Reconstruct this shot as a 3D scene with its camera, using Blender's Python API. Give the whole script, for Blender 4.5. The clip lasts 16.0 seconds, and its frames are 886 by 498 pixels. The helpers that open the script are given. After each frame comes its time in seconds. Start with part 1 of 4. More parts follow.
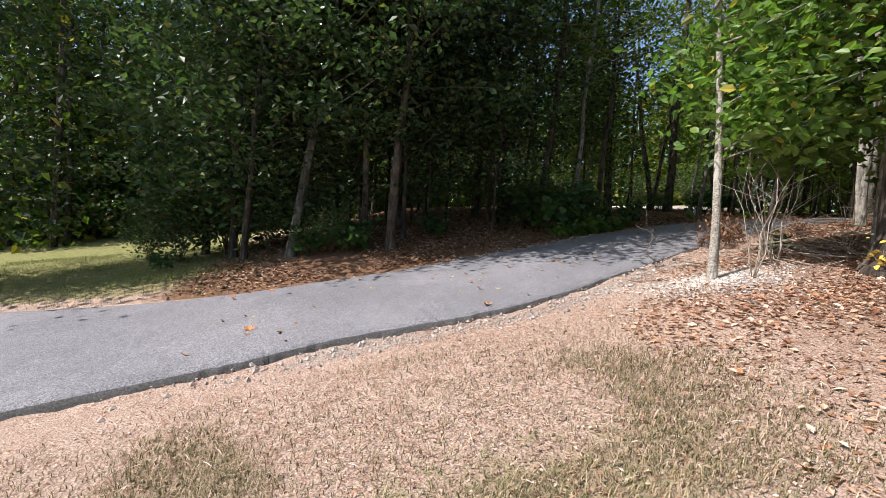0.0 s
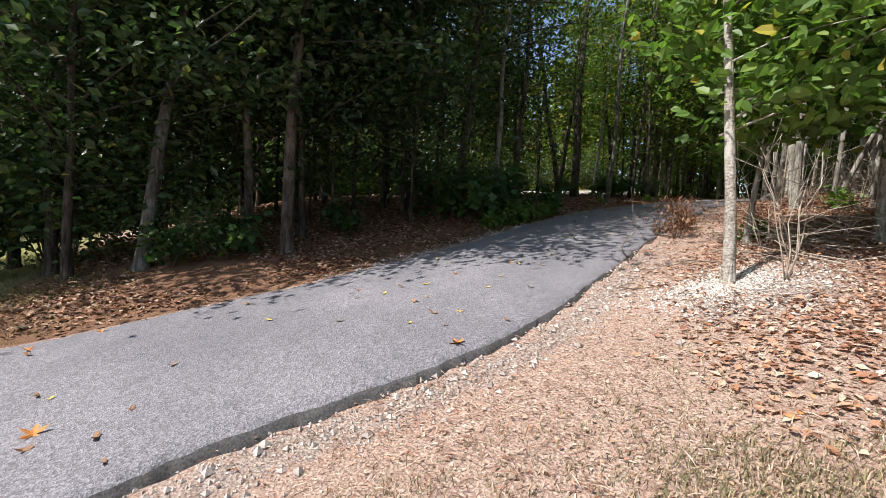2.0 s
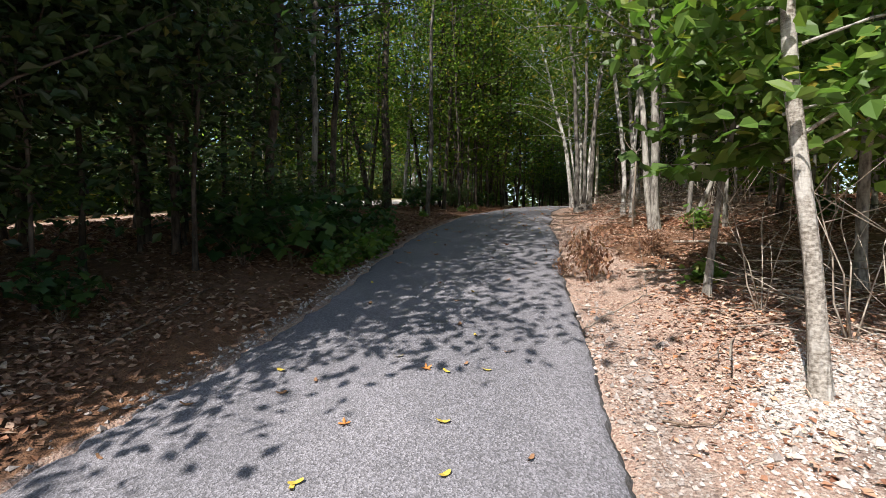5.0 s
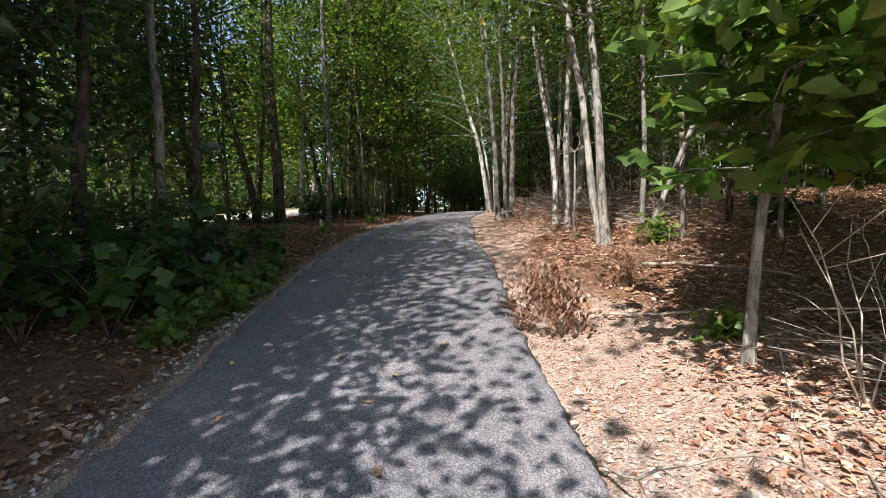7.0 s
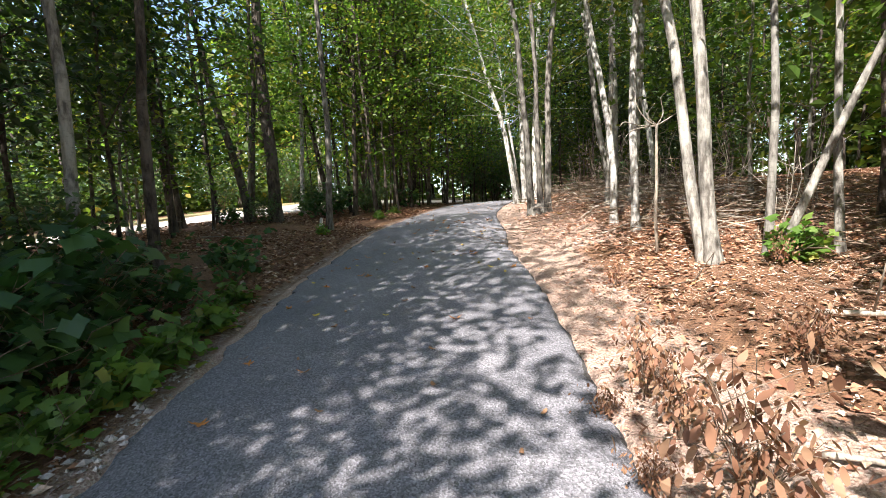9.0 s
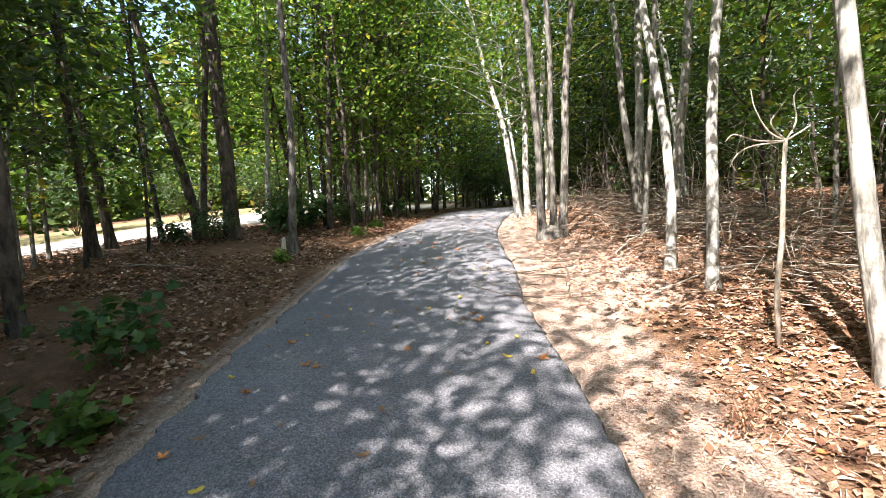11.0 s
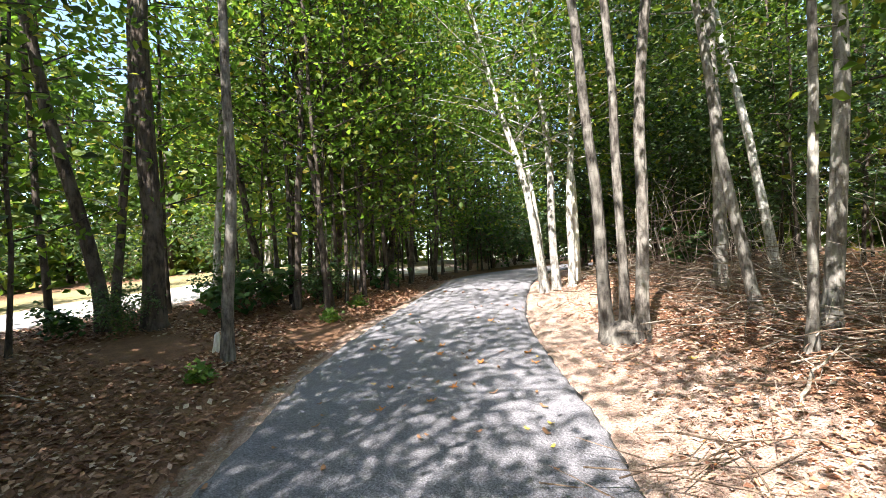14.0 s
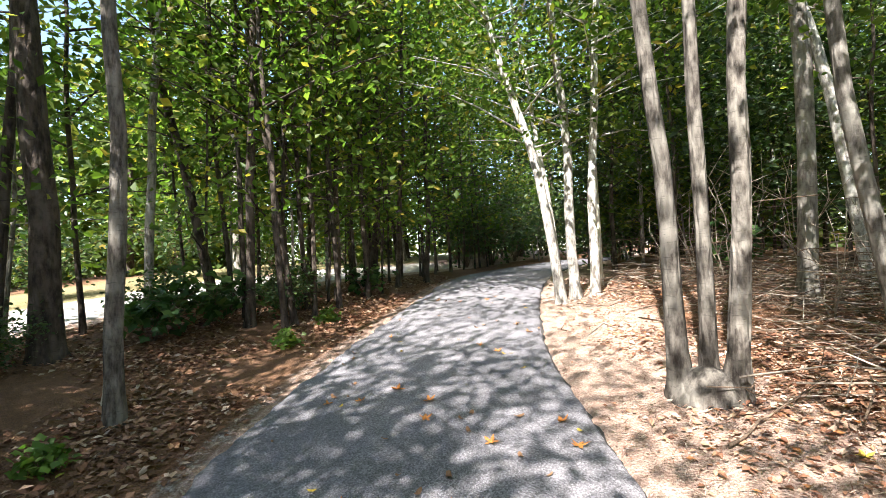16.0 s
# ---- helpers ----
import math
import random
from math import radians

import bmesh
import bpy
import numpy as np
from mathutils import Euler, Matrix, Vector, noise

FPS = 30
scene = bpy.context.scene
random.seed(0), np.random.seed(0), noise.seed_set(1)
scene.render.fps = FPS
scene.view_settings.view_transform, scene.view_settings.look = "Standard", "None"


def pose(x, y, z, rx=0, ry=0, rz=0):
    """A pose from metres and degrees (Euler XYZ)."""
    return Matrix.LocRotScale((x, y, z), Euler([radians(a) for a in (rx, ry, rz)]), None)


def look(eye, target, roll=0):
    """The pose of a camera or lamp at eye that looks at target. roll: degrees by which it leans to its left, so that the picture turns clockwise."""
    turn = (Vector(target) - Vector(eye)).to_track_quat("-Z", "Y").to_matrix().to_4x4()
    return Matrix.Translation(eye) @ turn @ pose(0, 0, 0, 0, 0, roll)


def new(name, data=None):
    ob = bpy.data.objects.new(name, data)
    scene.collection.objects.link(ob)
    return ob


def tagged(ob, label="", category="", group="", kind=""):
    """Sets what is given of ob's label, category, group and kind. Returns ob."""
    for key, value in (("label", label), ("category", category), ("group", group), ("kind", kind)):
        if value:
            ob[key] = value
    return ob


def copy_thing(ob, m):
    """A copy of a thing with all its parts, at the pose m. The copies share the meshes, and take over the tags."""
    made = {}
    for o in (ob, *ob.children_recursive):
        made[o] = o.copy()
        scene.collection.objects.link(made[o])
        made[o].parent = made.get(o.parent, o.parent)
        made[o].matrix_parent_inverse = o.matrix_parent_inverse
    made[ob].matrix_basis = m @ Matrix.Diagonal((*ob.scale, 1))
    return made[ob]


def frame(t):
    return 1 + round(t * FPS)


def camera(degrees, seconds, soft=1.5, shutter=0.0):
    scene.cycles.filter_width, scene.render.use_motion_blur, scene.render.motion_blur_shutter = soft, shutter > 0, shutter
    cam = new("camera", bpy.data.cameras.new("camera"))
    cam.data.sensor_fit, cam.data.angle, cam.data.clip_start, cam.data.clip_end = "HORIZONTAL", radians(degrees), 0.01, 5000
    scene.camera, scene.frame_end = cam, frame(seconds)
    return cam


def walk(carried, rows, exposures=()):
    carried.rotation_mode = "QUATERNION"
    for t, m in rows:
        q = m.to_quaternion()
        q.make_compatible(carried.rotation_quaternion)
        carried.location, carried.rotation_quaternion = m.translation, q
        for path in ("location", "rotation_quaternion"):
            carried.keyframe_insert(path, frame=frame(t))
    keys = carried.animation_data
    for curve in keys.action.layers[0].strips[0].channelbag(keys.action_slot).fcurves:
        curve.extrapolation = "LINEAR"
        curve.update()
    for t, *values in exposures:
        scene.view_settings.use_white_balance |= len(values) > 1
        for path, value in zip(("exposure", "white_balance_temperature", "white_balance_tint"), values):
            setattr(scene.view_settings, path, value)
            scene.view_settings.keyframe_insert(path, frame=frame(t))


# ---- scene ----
cam = camera(87.1, 16.0, soft=0.75)
PATH = [
    (0.0, pose(-0.252, -0.129, 1.473, 86.67, -5.02, -0.72)),
    (0.5, pose(-0.380, 0.315, 1.480, 86.13, -4.14, -4.75)),
    (1.0, pose(-0.491, 0.818, 1.505, 86.02, -3.65, -8.41)),
    (1.5, pose(-0.614, 1.324, 1.488, 86.11, -3.66, -11.03)),
    (2.0, pose(-0.615, 1.886, 1.517, 86.15, -3.49, -14.02)),
    (2.5, pose(-0.689, 2.475, 1.566, 86.79, -3.58, -15.75)),
    (3.0, pose(-0.742, 3.031, 1.666, 86.71, -2.87, -18.77)),
    (3.5, pose(-0.753, 3.637, 1.757, 86.79, -2.34, -22.53)),
    (4.0, pose(-0.835, 4.174, 1.850, 86.86, -2.20, -27.45)),
    (4.5, pose(-0.689, 4.572, 1.950, 86.74, -1.02, -34.13)),
    (5.0, pose(-0.392, 4.943, 2.044, 87.45, -0.85, -40.38)),
    (7.5, pose(1.374, 6.832, 2.460, 87.50, 1.98, -51.94)),
    (8.0, pose(1.800, 7.233, 2.558, 86.87, 2.32, -51.06)),
    (8.5, pose(2.251, 7.537, 2.632, 86.65, 2.35, -50.65)),
    (9.0, pose(2.664, 7.871, 2.691, 85.92, 3.13, -49.39)),
    (11.5, pose(4.716, 9.670, 3.324, 85.55, 2.06, -51.30)),
    (12.0, pose(5.078, 10.064, 3.404, 87.69, 2.12, -52.00)),
    (12.5, pose(5.454, 10.419, 3.485, 89.51, 2.35, -52.38)),
    (13.0, pose(5.799, 10.811, 3.559, 90.62, 2.76, -52.44)),
    (13.5, pose(6.200, 11.141, 3.598, 91.72, 2.37, -52.58)),
    (14.0, pose(6.573, 11.428, 3.635, 91.98, 2.70, -51.75)),
    (14.5, pose(6.969, 11.706, 3.717, 92.12, 3.26, -52.40)),
    (15.0, pose(7.375, 11.949, 3.785, 91.95, 2.81, -53.04)),
    (15.5, pose(7.768, 12.252, 3.809, 91.39, 2.81, -51.84)),
    (16.0, pose(8.201, 12.613, 3.838, 91.01, 2.95, -52.33)),
]
walk(cam, PATH, [(0.0, 0.65), (3.0, 0.66), (5.0, 0.68), (7.5, 1.2), (9.0, 1.75), (12.0, 2.2), (16.0, 2.12)])

# ---- light: clear autumn midday, sun over the left shoulder ----
SUN_AZ, SUN_EL = math.atan2(-0.2, -0.98), radians(50)  # where the sun stands
sun_way = Vector((math.cos(SUN_AZ) * math.cos(SUN_EL), math.sin(SUN_AZ) * math.cos(SUN_EL), math.sin(SUN_EL)))
sun = new("sun", bpy.data.lights.new("sun", "SUN"))
sun.data.energy, sun.data.angle, sun.data.color = 5.0, radians(0.53), (1.0, 0.955, 0.91)
sun.matrix_world = look(sun_way * 60, (0, 0, 0))
world = bpy.data.worlds.new("sky")
scene.world = world
world.use_nodes = True
sky = world.node_tree.nodes.new("ShaderNodeTexSky")
sky.sky_type, sky.sun_disc = "NISHITA", False
sky.sun_elevation, sky.sun_rotation = SUN_EL, math.pi / 2 - SUN_AZ
world.node_tree.links.new(sky.outputs[0], world.node_tree.nodes["Background"].inputs[0])
world.node_tree.nodes["Background"].inputs[1].default_value = 0.12


# ---- materials ----
class Nodes:
    """A small wrapper that keeps node graphs short."""

    def __init__(self, name, rough=0.85):
        self.mat = bpy.data.materials.new(name)
        self.mat.use_nodes = True
        self.t = self.mat.node_tree
        self.bsdf = self.t.nodes["Principled BSDF"]
        self.bsdf.inputs["Roughness"].default_value = rough
        self.bsdf.inputs["Specular IOR Level"].default_value = 0.3
        self.co = self.t.nodes.new("ShaderNodeTexCoord").outputs["Object"]

    def link(self, a, b):
        self.t.links.new(a, b)

    def noise(self, scale, detail=6.0, rough=0.6, stretch=None, out="Fac"):
        n = self.t.nodes.new("ShaderNodeTexNoise")
        n.inputs["Scale"].default_value, n.inputs["Detail"].default_value, n.inputs["Roughness"].default_value = scale, detail, rough
        co = self.co
        if stretch:
            m = self.t.nodes.new("ShaderNodeMapping")
            m.inputs["Scale"].default_value = stretch
            self.link(co, m.inputs[0])
            co = m.outputs[0]
        self.link(co, n.inputs["Vector"])
        return n.outputs[out]

    def cells(self, scale, out="Distance", feature="F1", stretch=None):
        n = self.t.nodes.new("ShaderNodeTexVoronoi")
        n.feature = feature
        n.inputs["Scale"].default_value = scale
        co = self.co
        if stretch:
            m = self.t.nodes.new("ShaderNodeMapping")
            m.inputs["Scale"].default_value = stretch
            self.link(co, m.inputs[0])
            co = m.outputs[0]
        self.link(co, n.inputs["Vector"])
        return n.outputs[out]

    def ramp(self, fac, *stops):
        n = self.t.nodes.new("ShaderNodeValToRGB")
        e = n.color_ramp.elements
        while len(e) < len(stops):
            e.new(0.5)
        for k, (p, c) in zip(e, stops):
            k.position = p
            k.color = (*c, 1) if isinstance(c, tuple) else (c, c, c, 1)
        self.link(fac, n.inputs[0])
        return n.outputs[0]

    def mix(self, fac, a, b, mode="MIX"):
        n = self.t.nodes.new("ShaderNodeMix")
        n.data_type, n.blend_type = "RGBA", mode
        for sock, v in ((n.inputs[0], fac), (n.inputs[6], a), (n.inputs[7], b)):
            if isinstance(v, (int, float)):
                sock.default_value = v
            elif isinstance(v, tuple):
                sock.default_value = (*v, 1)
            else:
                self.link(v, sock)
        return n.outputs[2]

    def maths(self, op, a, b=0.5):
        n = self.t.nodes.new("ShaderNodeMath")
        n.operation = op
        n.use_clamp = True
        for sock, v in zip(n.inputs, (a, b)):
            if isinstance(v, (int, float)):
                sock.default_value = v
            else:
                self.link(v, sock)
        return n.outputs[0]

    def attribute(self, name):
        n = self.t.nodes.new("ShaderNodeAttribute")
        n.attribute_name = name
        return n.outputs["Fac"]

    def island(self):
        return self.t.nodes.new("ShaderNodeNewGeometry").outputs["Random Per Island"]

    def object_random(self):
        return self.t.nodes.new("ShaderNodeObjectInfo").outputs["Random"]

    def colour(self, c):
        self.link(c, self.bsdf.inputs["Base Color"])

    def bump(self, height, strength=0.5, distance=0.02):
        n = self.t.nodes.new("ShaderNodeBump")
        n.inputs["Strength"].default_value, n.inputs["Distance"].default_value = strength, distance
        self.link(height, n.inputs["Height"])
        self.link(n.outputs[0], self.bsdf.inputs["Normal"])


def leaf_material(name, stops, through_light=0.4, rough=0.45):
    """Leaves: colour by leaf and by tree, some light passing through the blade."""
    n = Nodes(name, rough)
    n.bsdf.inputs["Specular IOR Level"].default_value = 0.45
    per_leaf = n.ramp(n.island(), *stops)
    tree = n.ramp(n.object_random(), (0.0, 0.75), (1.0, 1.2))
    patch = n.ramp(n.noise(0.9, 2), (0.35, 0.7), (0.65, 1.15))
    col = n.mix(1.0, n.mix(1.0, per_leaf, tree, "MULTIPLY"), patch, "MULTIPLY")
    n.colour(col)
    tr = n.t.nodes.new("ShaderNodeBsdfTranslucent")
    warm = n.mix(1.0, col, (1.05, 1.3, 0.6), "MULTIPLY")
    n.link(warm, tr.inputs[0])
    m = n.t.nodes.new("ShaderNodeMixShader")
    m.inputs[0].default_value = through_light
    n.link(n.bsdf.outputs[0], m.inputs[1])
    n.link(tr.outputs[0], m.inputs[2])
    n.link(m.outputs[0], n.t.nodes["Material Output"].inputs[0])
    return n.mat


def bark_material(name, dark, light, patch, streak=26.0, plates=9.0, depth=0.02, tall=0.3):
    n = Nodes(name, 0.9)
    s = n.noise(streak, 8, 0.65, (1, 1, tall))
    col = n.mix(n.ramp(s, (0.38, 0.0), (0.62, 1.0)), dark, light)
    blotch = n.ramp(n.noise(4.5, 5, 0.6, (1, 1, 0.6)), (0.48, 0.0), (0.6, 1.0))
    col = n.mix(n.maths("MULTIPLY", blotch, 0.7), col, patch)
    ring = n.ramp(n.noise(16, 4, 0.7, (0.5, 0.5, 3.5)), (0.58, 0.0), (0.68, 1.0))
    col = n.mix(n.maths("MULTIPLY", ring, 0.55), col, dark)
    tone = n.ramp(n.object_random(), (0.0, 0.75), (1.0, 1.2))
    n.colour(n.mix(1.0, col, tone, "MULTIPLY"))
    cell = n.cells(plates, "Distance", "DISTANCE_TO_EDGE", (1.6, 1.6, 0.35))
    n.bump(n.mix(0.5, s, n.ramp(cell, (0.0, 0.0), (0.25, 1.0))), 0.9, depth)
    return n.mat


def asphalt_material():
    n = Nodes("asphalt", 0.82)
    grit = n.cells(105.0, "Color")
    fine = n.noise(320, 3, 0.7)
    wide = n.noise(0.7, 5, 0.6)
    mid = n.noise(6.0, 6, 0.65)
    base = n.mix(n.ramp(wide, (0.35, 0.0), (0.65, 1.0)), (0.150, 0.144, 0.160), (0.212, 0.201, 0.218))
    stone = n.ramp(grit, (0.08, 0.42), (0.5, 0.97), (0.92, 1.85))
    col = n.mix(1.0, base, stone, "MULTIPLY")
    col = n.mix(n.ramp(fine, (0.45, 0.0), (0.75, 0.5)), col, (0.27, 0.26, 0.25))
    col = n.mix(n.ramp(mid, (0.5, 0.0), (0.8, 0.35)), col, (0.09, 0.09, 0.095))
    n.colour(col)
    n.bump(n.mix(0.35, n.cells(105.0), fine), 0.8, 0.01)
    return n.mat


def ground_material():
    """One sheet of earth: pale sandy clay, leaf mould under the trees, dry grass and gravel by masks with broken edges."""
    n = Nodes("earth", 0.95)
    big, mid, fine = n.noise(0.8, 6), n.noise(7, 7, 0.7), n.noise(60, 6, 0.75)
    clay = n.mix(n.ramp(mid, (0.35, 0.0), (0.65, 1.0)), (0.45, 0.30, 0.235), (0.68, 0.525, 0.435))
    clay = n.mix(n.ramp(fine, (0.42, 0.85), (0.58, 0.0)), clay, (0.25, 0.15, 0.11))
    clay = n.mix(n.ramp(n.cells(70, "Color"), (0.72, 0.0), (0.8, 0.8)), clay, (0.58, 0.47, 0.38))
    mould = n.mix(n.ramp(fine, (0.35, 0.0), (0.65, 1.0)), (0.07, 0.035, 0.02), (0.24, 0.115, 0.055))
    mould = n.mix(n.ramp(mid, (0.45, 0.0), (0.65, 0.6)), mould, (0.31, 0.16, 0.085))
    grass = n.mix(n.ramp(n.noise(35, 5, 0.7, (1, 1, 1)), (0.35, 0.0), (0.65, 1.0)), (0.13, 0.14, 0.05), (0.38, 0.31, 0.16))
    stone = n.ramp(n.cells(55, "Color"), (0.2, (0.20, 0.15, 0.125)), (0.9, (0.52, 0.45, 0.40)))
    edge = n.maths("MULTIPLY", n.maths("SUBTRACT", mid, 0.5), 1.6)

    def mask(name):
        return n.ramp(n.maths("ADD", n.attribute(name), edge), (0.35, 0.0), (0.65, 1.0))

    lane = n.mix(n.ramp(mid, (0.4, 0.0), (0.6, 1.0)), (0.60, 0.56, 0.52), (0.72, 0.68, 0.64))
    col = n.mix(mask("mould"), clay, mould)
    col = n.mix(mask("grass"), col, grass)
    col = n.mix(mask("meadow"), col, n.mix(n.ramp(mid, (0.4, 0.0), (0.65, 1.0)), (0.13, 0.165, 0.04), (0.30, 0.27, 0.10)))
    col = n.mix(mask("gravel"), col, stone)
    col = n.mix(mask("chips"), col, n.ramp(n.cells(60, "Color"), (0.2, (0.36, 0.30, 0.26)), (0.9, (0.62, 0.57, 0.52))))
    col = n.mix(mask("lane"), col, lane)
    n.colour(n.mix(n.ramp(big, (0.3, 0.0), (0.7, 0.25)), col, (0.36, 0.23, 0.165)))
    n.bump(n.mix(0.5, fine, n.cells(48)), 1.0, 0.035)
    return n.mat


def plain_rough(name, a, b, scale=30.0, stretch=None, depth=0.004):
    n = Nodes(name, 0.9)
    s = n.noise(scale, 6, 0.7, stretch)
    tone = n.ramp(n.island(), (0.0, 0.65), (1.0, 1.25))
    n.colour(n.mix(1.0, n.mix(n.ramp(s, (0.35, 0.0), (0.65, 1.0)), a, b), tone, "MULTIPLY"))
    n.bump(s, 0.6, depth)
    return n.mat


def litter_material(name, stops):
    n = Nodes(name, 0.7)
    col = n.ramp(n.island(), *stops)
    n.colour(n.mix(n.ramp(n.noise(90, 3), (0.4, 0.0), (0.7, 0.4)), col, (0.12, 0.06, 0.03)))
    return n.mat


ASPHALT, EARTH = asphalt_material(), ground_material()
ASPHALT_EDGE = plain_rough("broken_asphalt", (0.05, 0.048, 0.048), (0.15, 0.142, 0.135), 60, None, 0.02)
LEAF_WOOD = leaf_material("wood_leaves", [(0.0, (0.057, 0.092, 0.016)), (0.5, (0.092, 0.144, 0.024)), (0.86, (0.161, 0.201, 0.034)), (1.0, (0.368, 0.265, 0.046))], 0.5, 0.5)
# Lighter, more translucent copy of the wood leaves: sunlight is put into the colour.
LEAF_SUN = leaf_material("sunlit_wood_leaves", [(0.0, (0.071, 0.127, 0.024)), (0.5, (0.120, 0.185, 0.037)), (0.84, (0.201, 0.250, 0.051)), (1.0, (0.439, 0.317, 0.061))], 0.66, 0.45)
# Wood leaves darkened in colour to stand in for the shade inside the wood.
LEAF_DARK = leaf_material("shaded_wood_leaves", [(0.0, (0.028, 0.058, 0.022)), (0.6, (0.05, 0.09, 0.03)), (0.95, (0.09, 0.135, 0.045)), (1.0, (0.20, 0.19, 0.05))], 0.35, 0.38)
# The shaded leaves lightened in colour, as if moderately lit, for the wood's outer edge.
LEAF_EDGE = leaf_material("half_lit_leaves", [(0.0, (0.045, 0.088, 0.036)), (0.6, (0.08, 0.135, 0.05)), (0.93, (0.13, 0.18, 0.065)), (1.0, (0.26, 0.23, 0.06))], 0.4, 0.36)
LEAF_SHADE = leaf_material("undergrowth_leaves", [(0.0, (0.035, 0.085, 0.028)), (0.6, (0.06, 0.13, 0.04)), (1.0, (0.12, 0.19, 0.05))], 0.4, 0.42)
# Fresh green raised in brightness so the colour itself carries some of the sunlight.
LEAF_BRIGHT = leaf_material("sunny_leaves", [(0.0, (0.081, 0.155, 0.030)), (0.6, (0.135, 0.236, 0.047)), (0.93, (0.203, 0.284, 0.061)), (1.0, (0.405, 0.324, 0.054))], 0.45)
LEAF_WITHERED = leaf_material("withered_leaves", [(0.0, (0.16, 0.065, 0.035)), (0.6, (0.32, 0.15, 0.085)), (1.0, (0.46, 0.27, 0.16))], 0.2, 0.7)
BARK_PALE = bark_material("pale_bark", (0.17, 0.155, 0.135), (0.53, 0.50, 0.455), (0.66, 0.64, 0.59), 30, 12, 0.008)
BARK_RINGED = bark_material("ringed_bark", (0.15, 0.125, 0.10), (0.46, 0.42, 0.365), (0.58, 0.55, 0.50), 34, 14, 0.01, 1.6)
BARK_GREY = bark_material("grey_bark", (0.10, 0.088, 0.074), (0.31, 0.285, 0.25), (0.38, 0.365, 0.315), 24, 9, 0.014)
BARK_DARK = bark_material("dark_bark", (0.024, 0.018, 0.015), (0.10, 0.076, 0.06), (0.15, 0.122, 0.10), 14, 6, 0.035)
BARK_PLATED = bark_material("shaggy_bark", (0.045, 0.037, 0.031), (0.20, 0.178, 0.152), (0.27, 0.25, 0.215), 18, 7, 0.03)
BARK_MOTTLED = bark_material("mottled_bark", (0.045, 0.038, 0.03), (0.15, 0.135, 0.11), (0.26, 0.25, 0.22), 22, 9, 0.014)
TWIG = plain_rough("dry_twigs", (0.20, 0.16, 0.12), (0.46, 0.40, 0.33), 40, (1, 1, 0.3))
TWIG_DARK = plain_rough("brown_twigs", (0.09, 0.06, 0.04), (0.25, 0.18, 0.13), 40, (1, 1, 0.3))
PALE_WOOD = plain_rough("bare_wood", (0.45, 0.40, 0.32), (0.70, 0.66, 0.58), 30, (1, 1, 0.2))
CHIPS = plain_rough("pale_stone_chips", (0.42, 0.38, 0.34), (0.66, 0.62, 0.57), 50)
STONE = plain_rough("gravel_stone", (0.28, 0.235, 0.21), (0.52, 0.46, 0.415), 50)
LITTER = litter_material("leaf_litter", [(0.0, (0.18, 0.075, 0.045)), (0.3, (0.37, 0.18, 0.105)), (0.62, (0.50, 0.30, 0.195)), (0.9, (0.66, 0.52, 0.41)), (1.0, (0.52, 0.20, 0.06))])
LITTER_PALE = litter_material("bleached_litter", [(0.0, (0.13, 0.06, 0.04)), (0.25, (0.30, 0.15, 0.10)), (0.45, (0.44, 0.28, 0.20)), (0.85, (0.68, 0.55, 0.45)), (1.0, (0.50, 0.20, 0.09))])
# Darker litter for the left bank, with the shade of the trees in its colour.
LITTER_DARK = litter_material("shade_toned_litter", [(0.0, (0.08, 0.036, 0.02)), (0.45, (0.26, 0.125, 0.07)), (0.8, (0.42, 0.25, 0.16)), (1.0, (0.58, 0.45, 0.34))])
MEADOW = litter_material("meadow_grass", [(0.0, (0.09, 0.13, 0.03)), (0.5, (0.17, 0.21, 0.05)), (0.85, (0.29, 0.28, 0.09)), (1.0, (0.42, 0.34, 0.18))])
GRASS = litter_material("dry_grass", [(0.0, (0.09, 0.11, 0.045)), (0.35, (0.20, 0.18, 0.085)), (0.65, (0.38, 0.28, 0.165)), (1.0, (0.54, 0.41, 0.29))])
LEAF_ORANGE = litter_material("orange_fallen_leaf", [(0.0, (0.55, 0.18, 0.04)), (1.0, (0.60, 0.26, 0.07))])
LEAF_YELLOW = litter_material("yellow_fallen_leaf", [(0.0, (0.62, 0.42, 0.05)), (1.0, (0.66, 0.50, 0.10))])
LEAF_BROWN = litter_material("brown_fallen_leaf", [(0.0, (0.20, 0.10, 0.05)), (1.0, (0.36, 0.20, 0.11))])

# ---- the lie of the land ----
ROAD = [  # stations: right edge x, y and left edge x, y
    (-14.0, -0.6, -15.0, 7.7), (-7.0, 1.9, -9.5, 7.5), (-3.57, 3.52, -5.2, 7.15), (-2.1, 4.15, -3.4, 7.25),
    (-1.2, 4.65, -2.3, 7.65), (0.0, 5.05, -1.0, 8.15), (0.86, 5.42, -0.2, 8.6), (1.7, 6.0, 0.6, 8.98),
    (2.5, 6.66, 1.2, 9.35), (3.5, 7.5, 2.0, 9.9), (4.5, 8.35, 2.95, 10.7), (5.65, 9.25, 4.0, 11.6),
]
ROAD += [
    (6.98, 10.27, 5.2, 12.65), (8.0, 11.15, 6.2, 13.5), (8.87, 11.88, 7.3, 14.3), (10.3, 12.87, 8.7, 15.35),
    (11.6, 13.87, 10.0, 16.3), (13.15, 14.98, 11.6, 17.2), (14.64, 15.8, 13.2, 17.95), (16.3, 16.6, 15.4, 18.9),
    (19.0, 17.7, 18.0, 20.2), (23.0, 19.0, 22.0, 21.7), (29.0, 20.0, 28.5, 22.8), (40.0, 21.0, 40.0, 23.8),
]


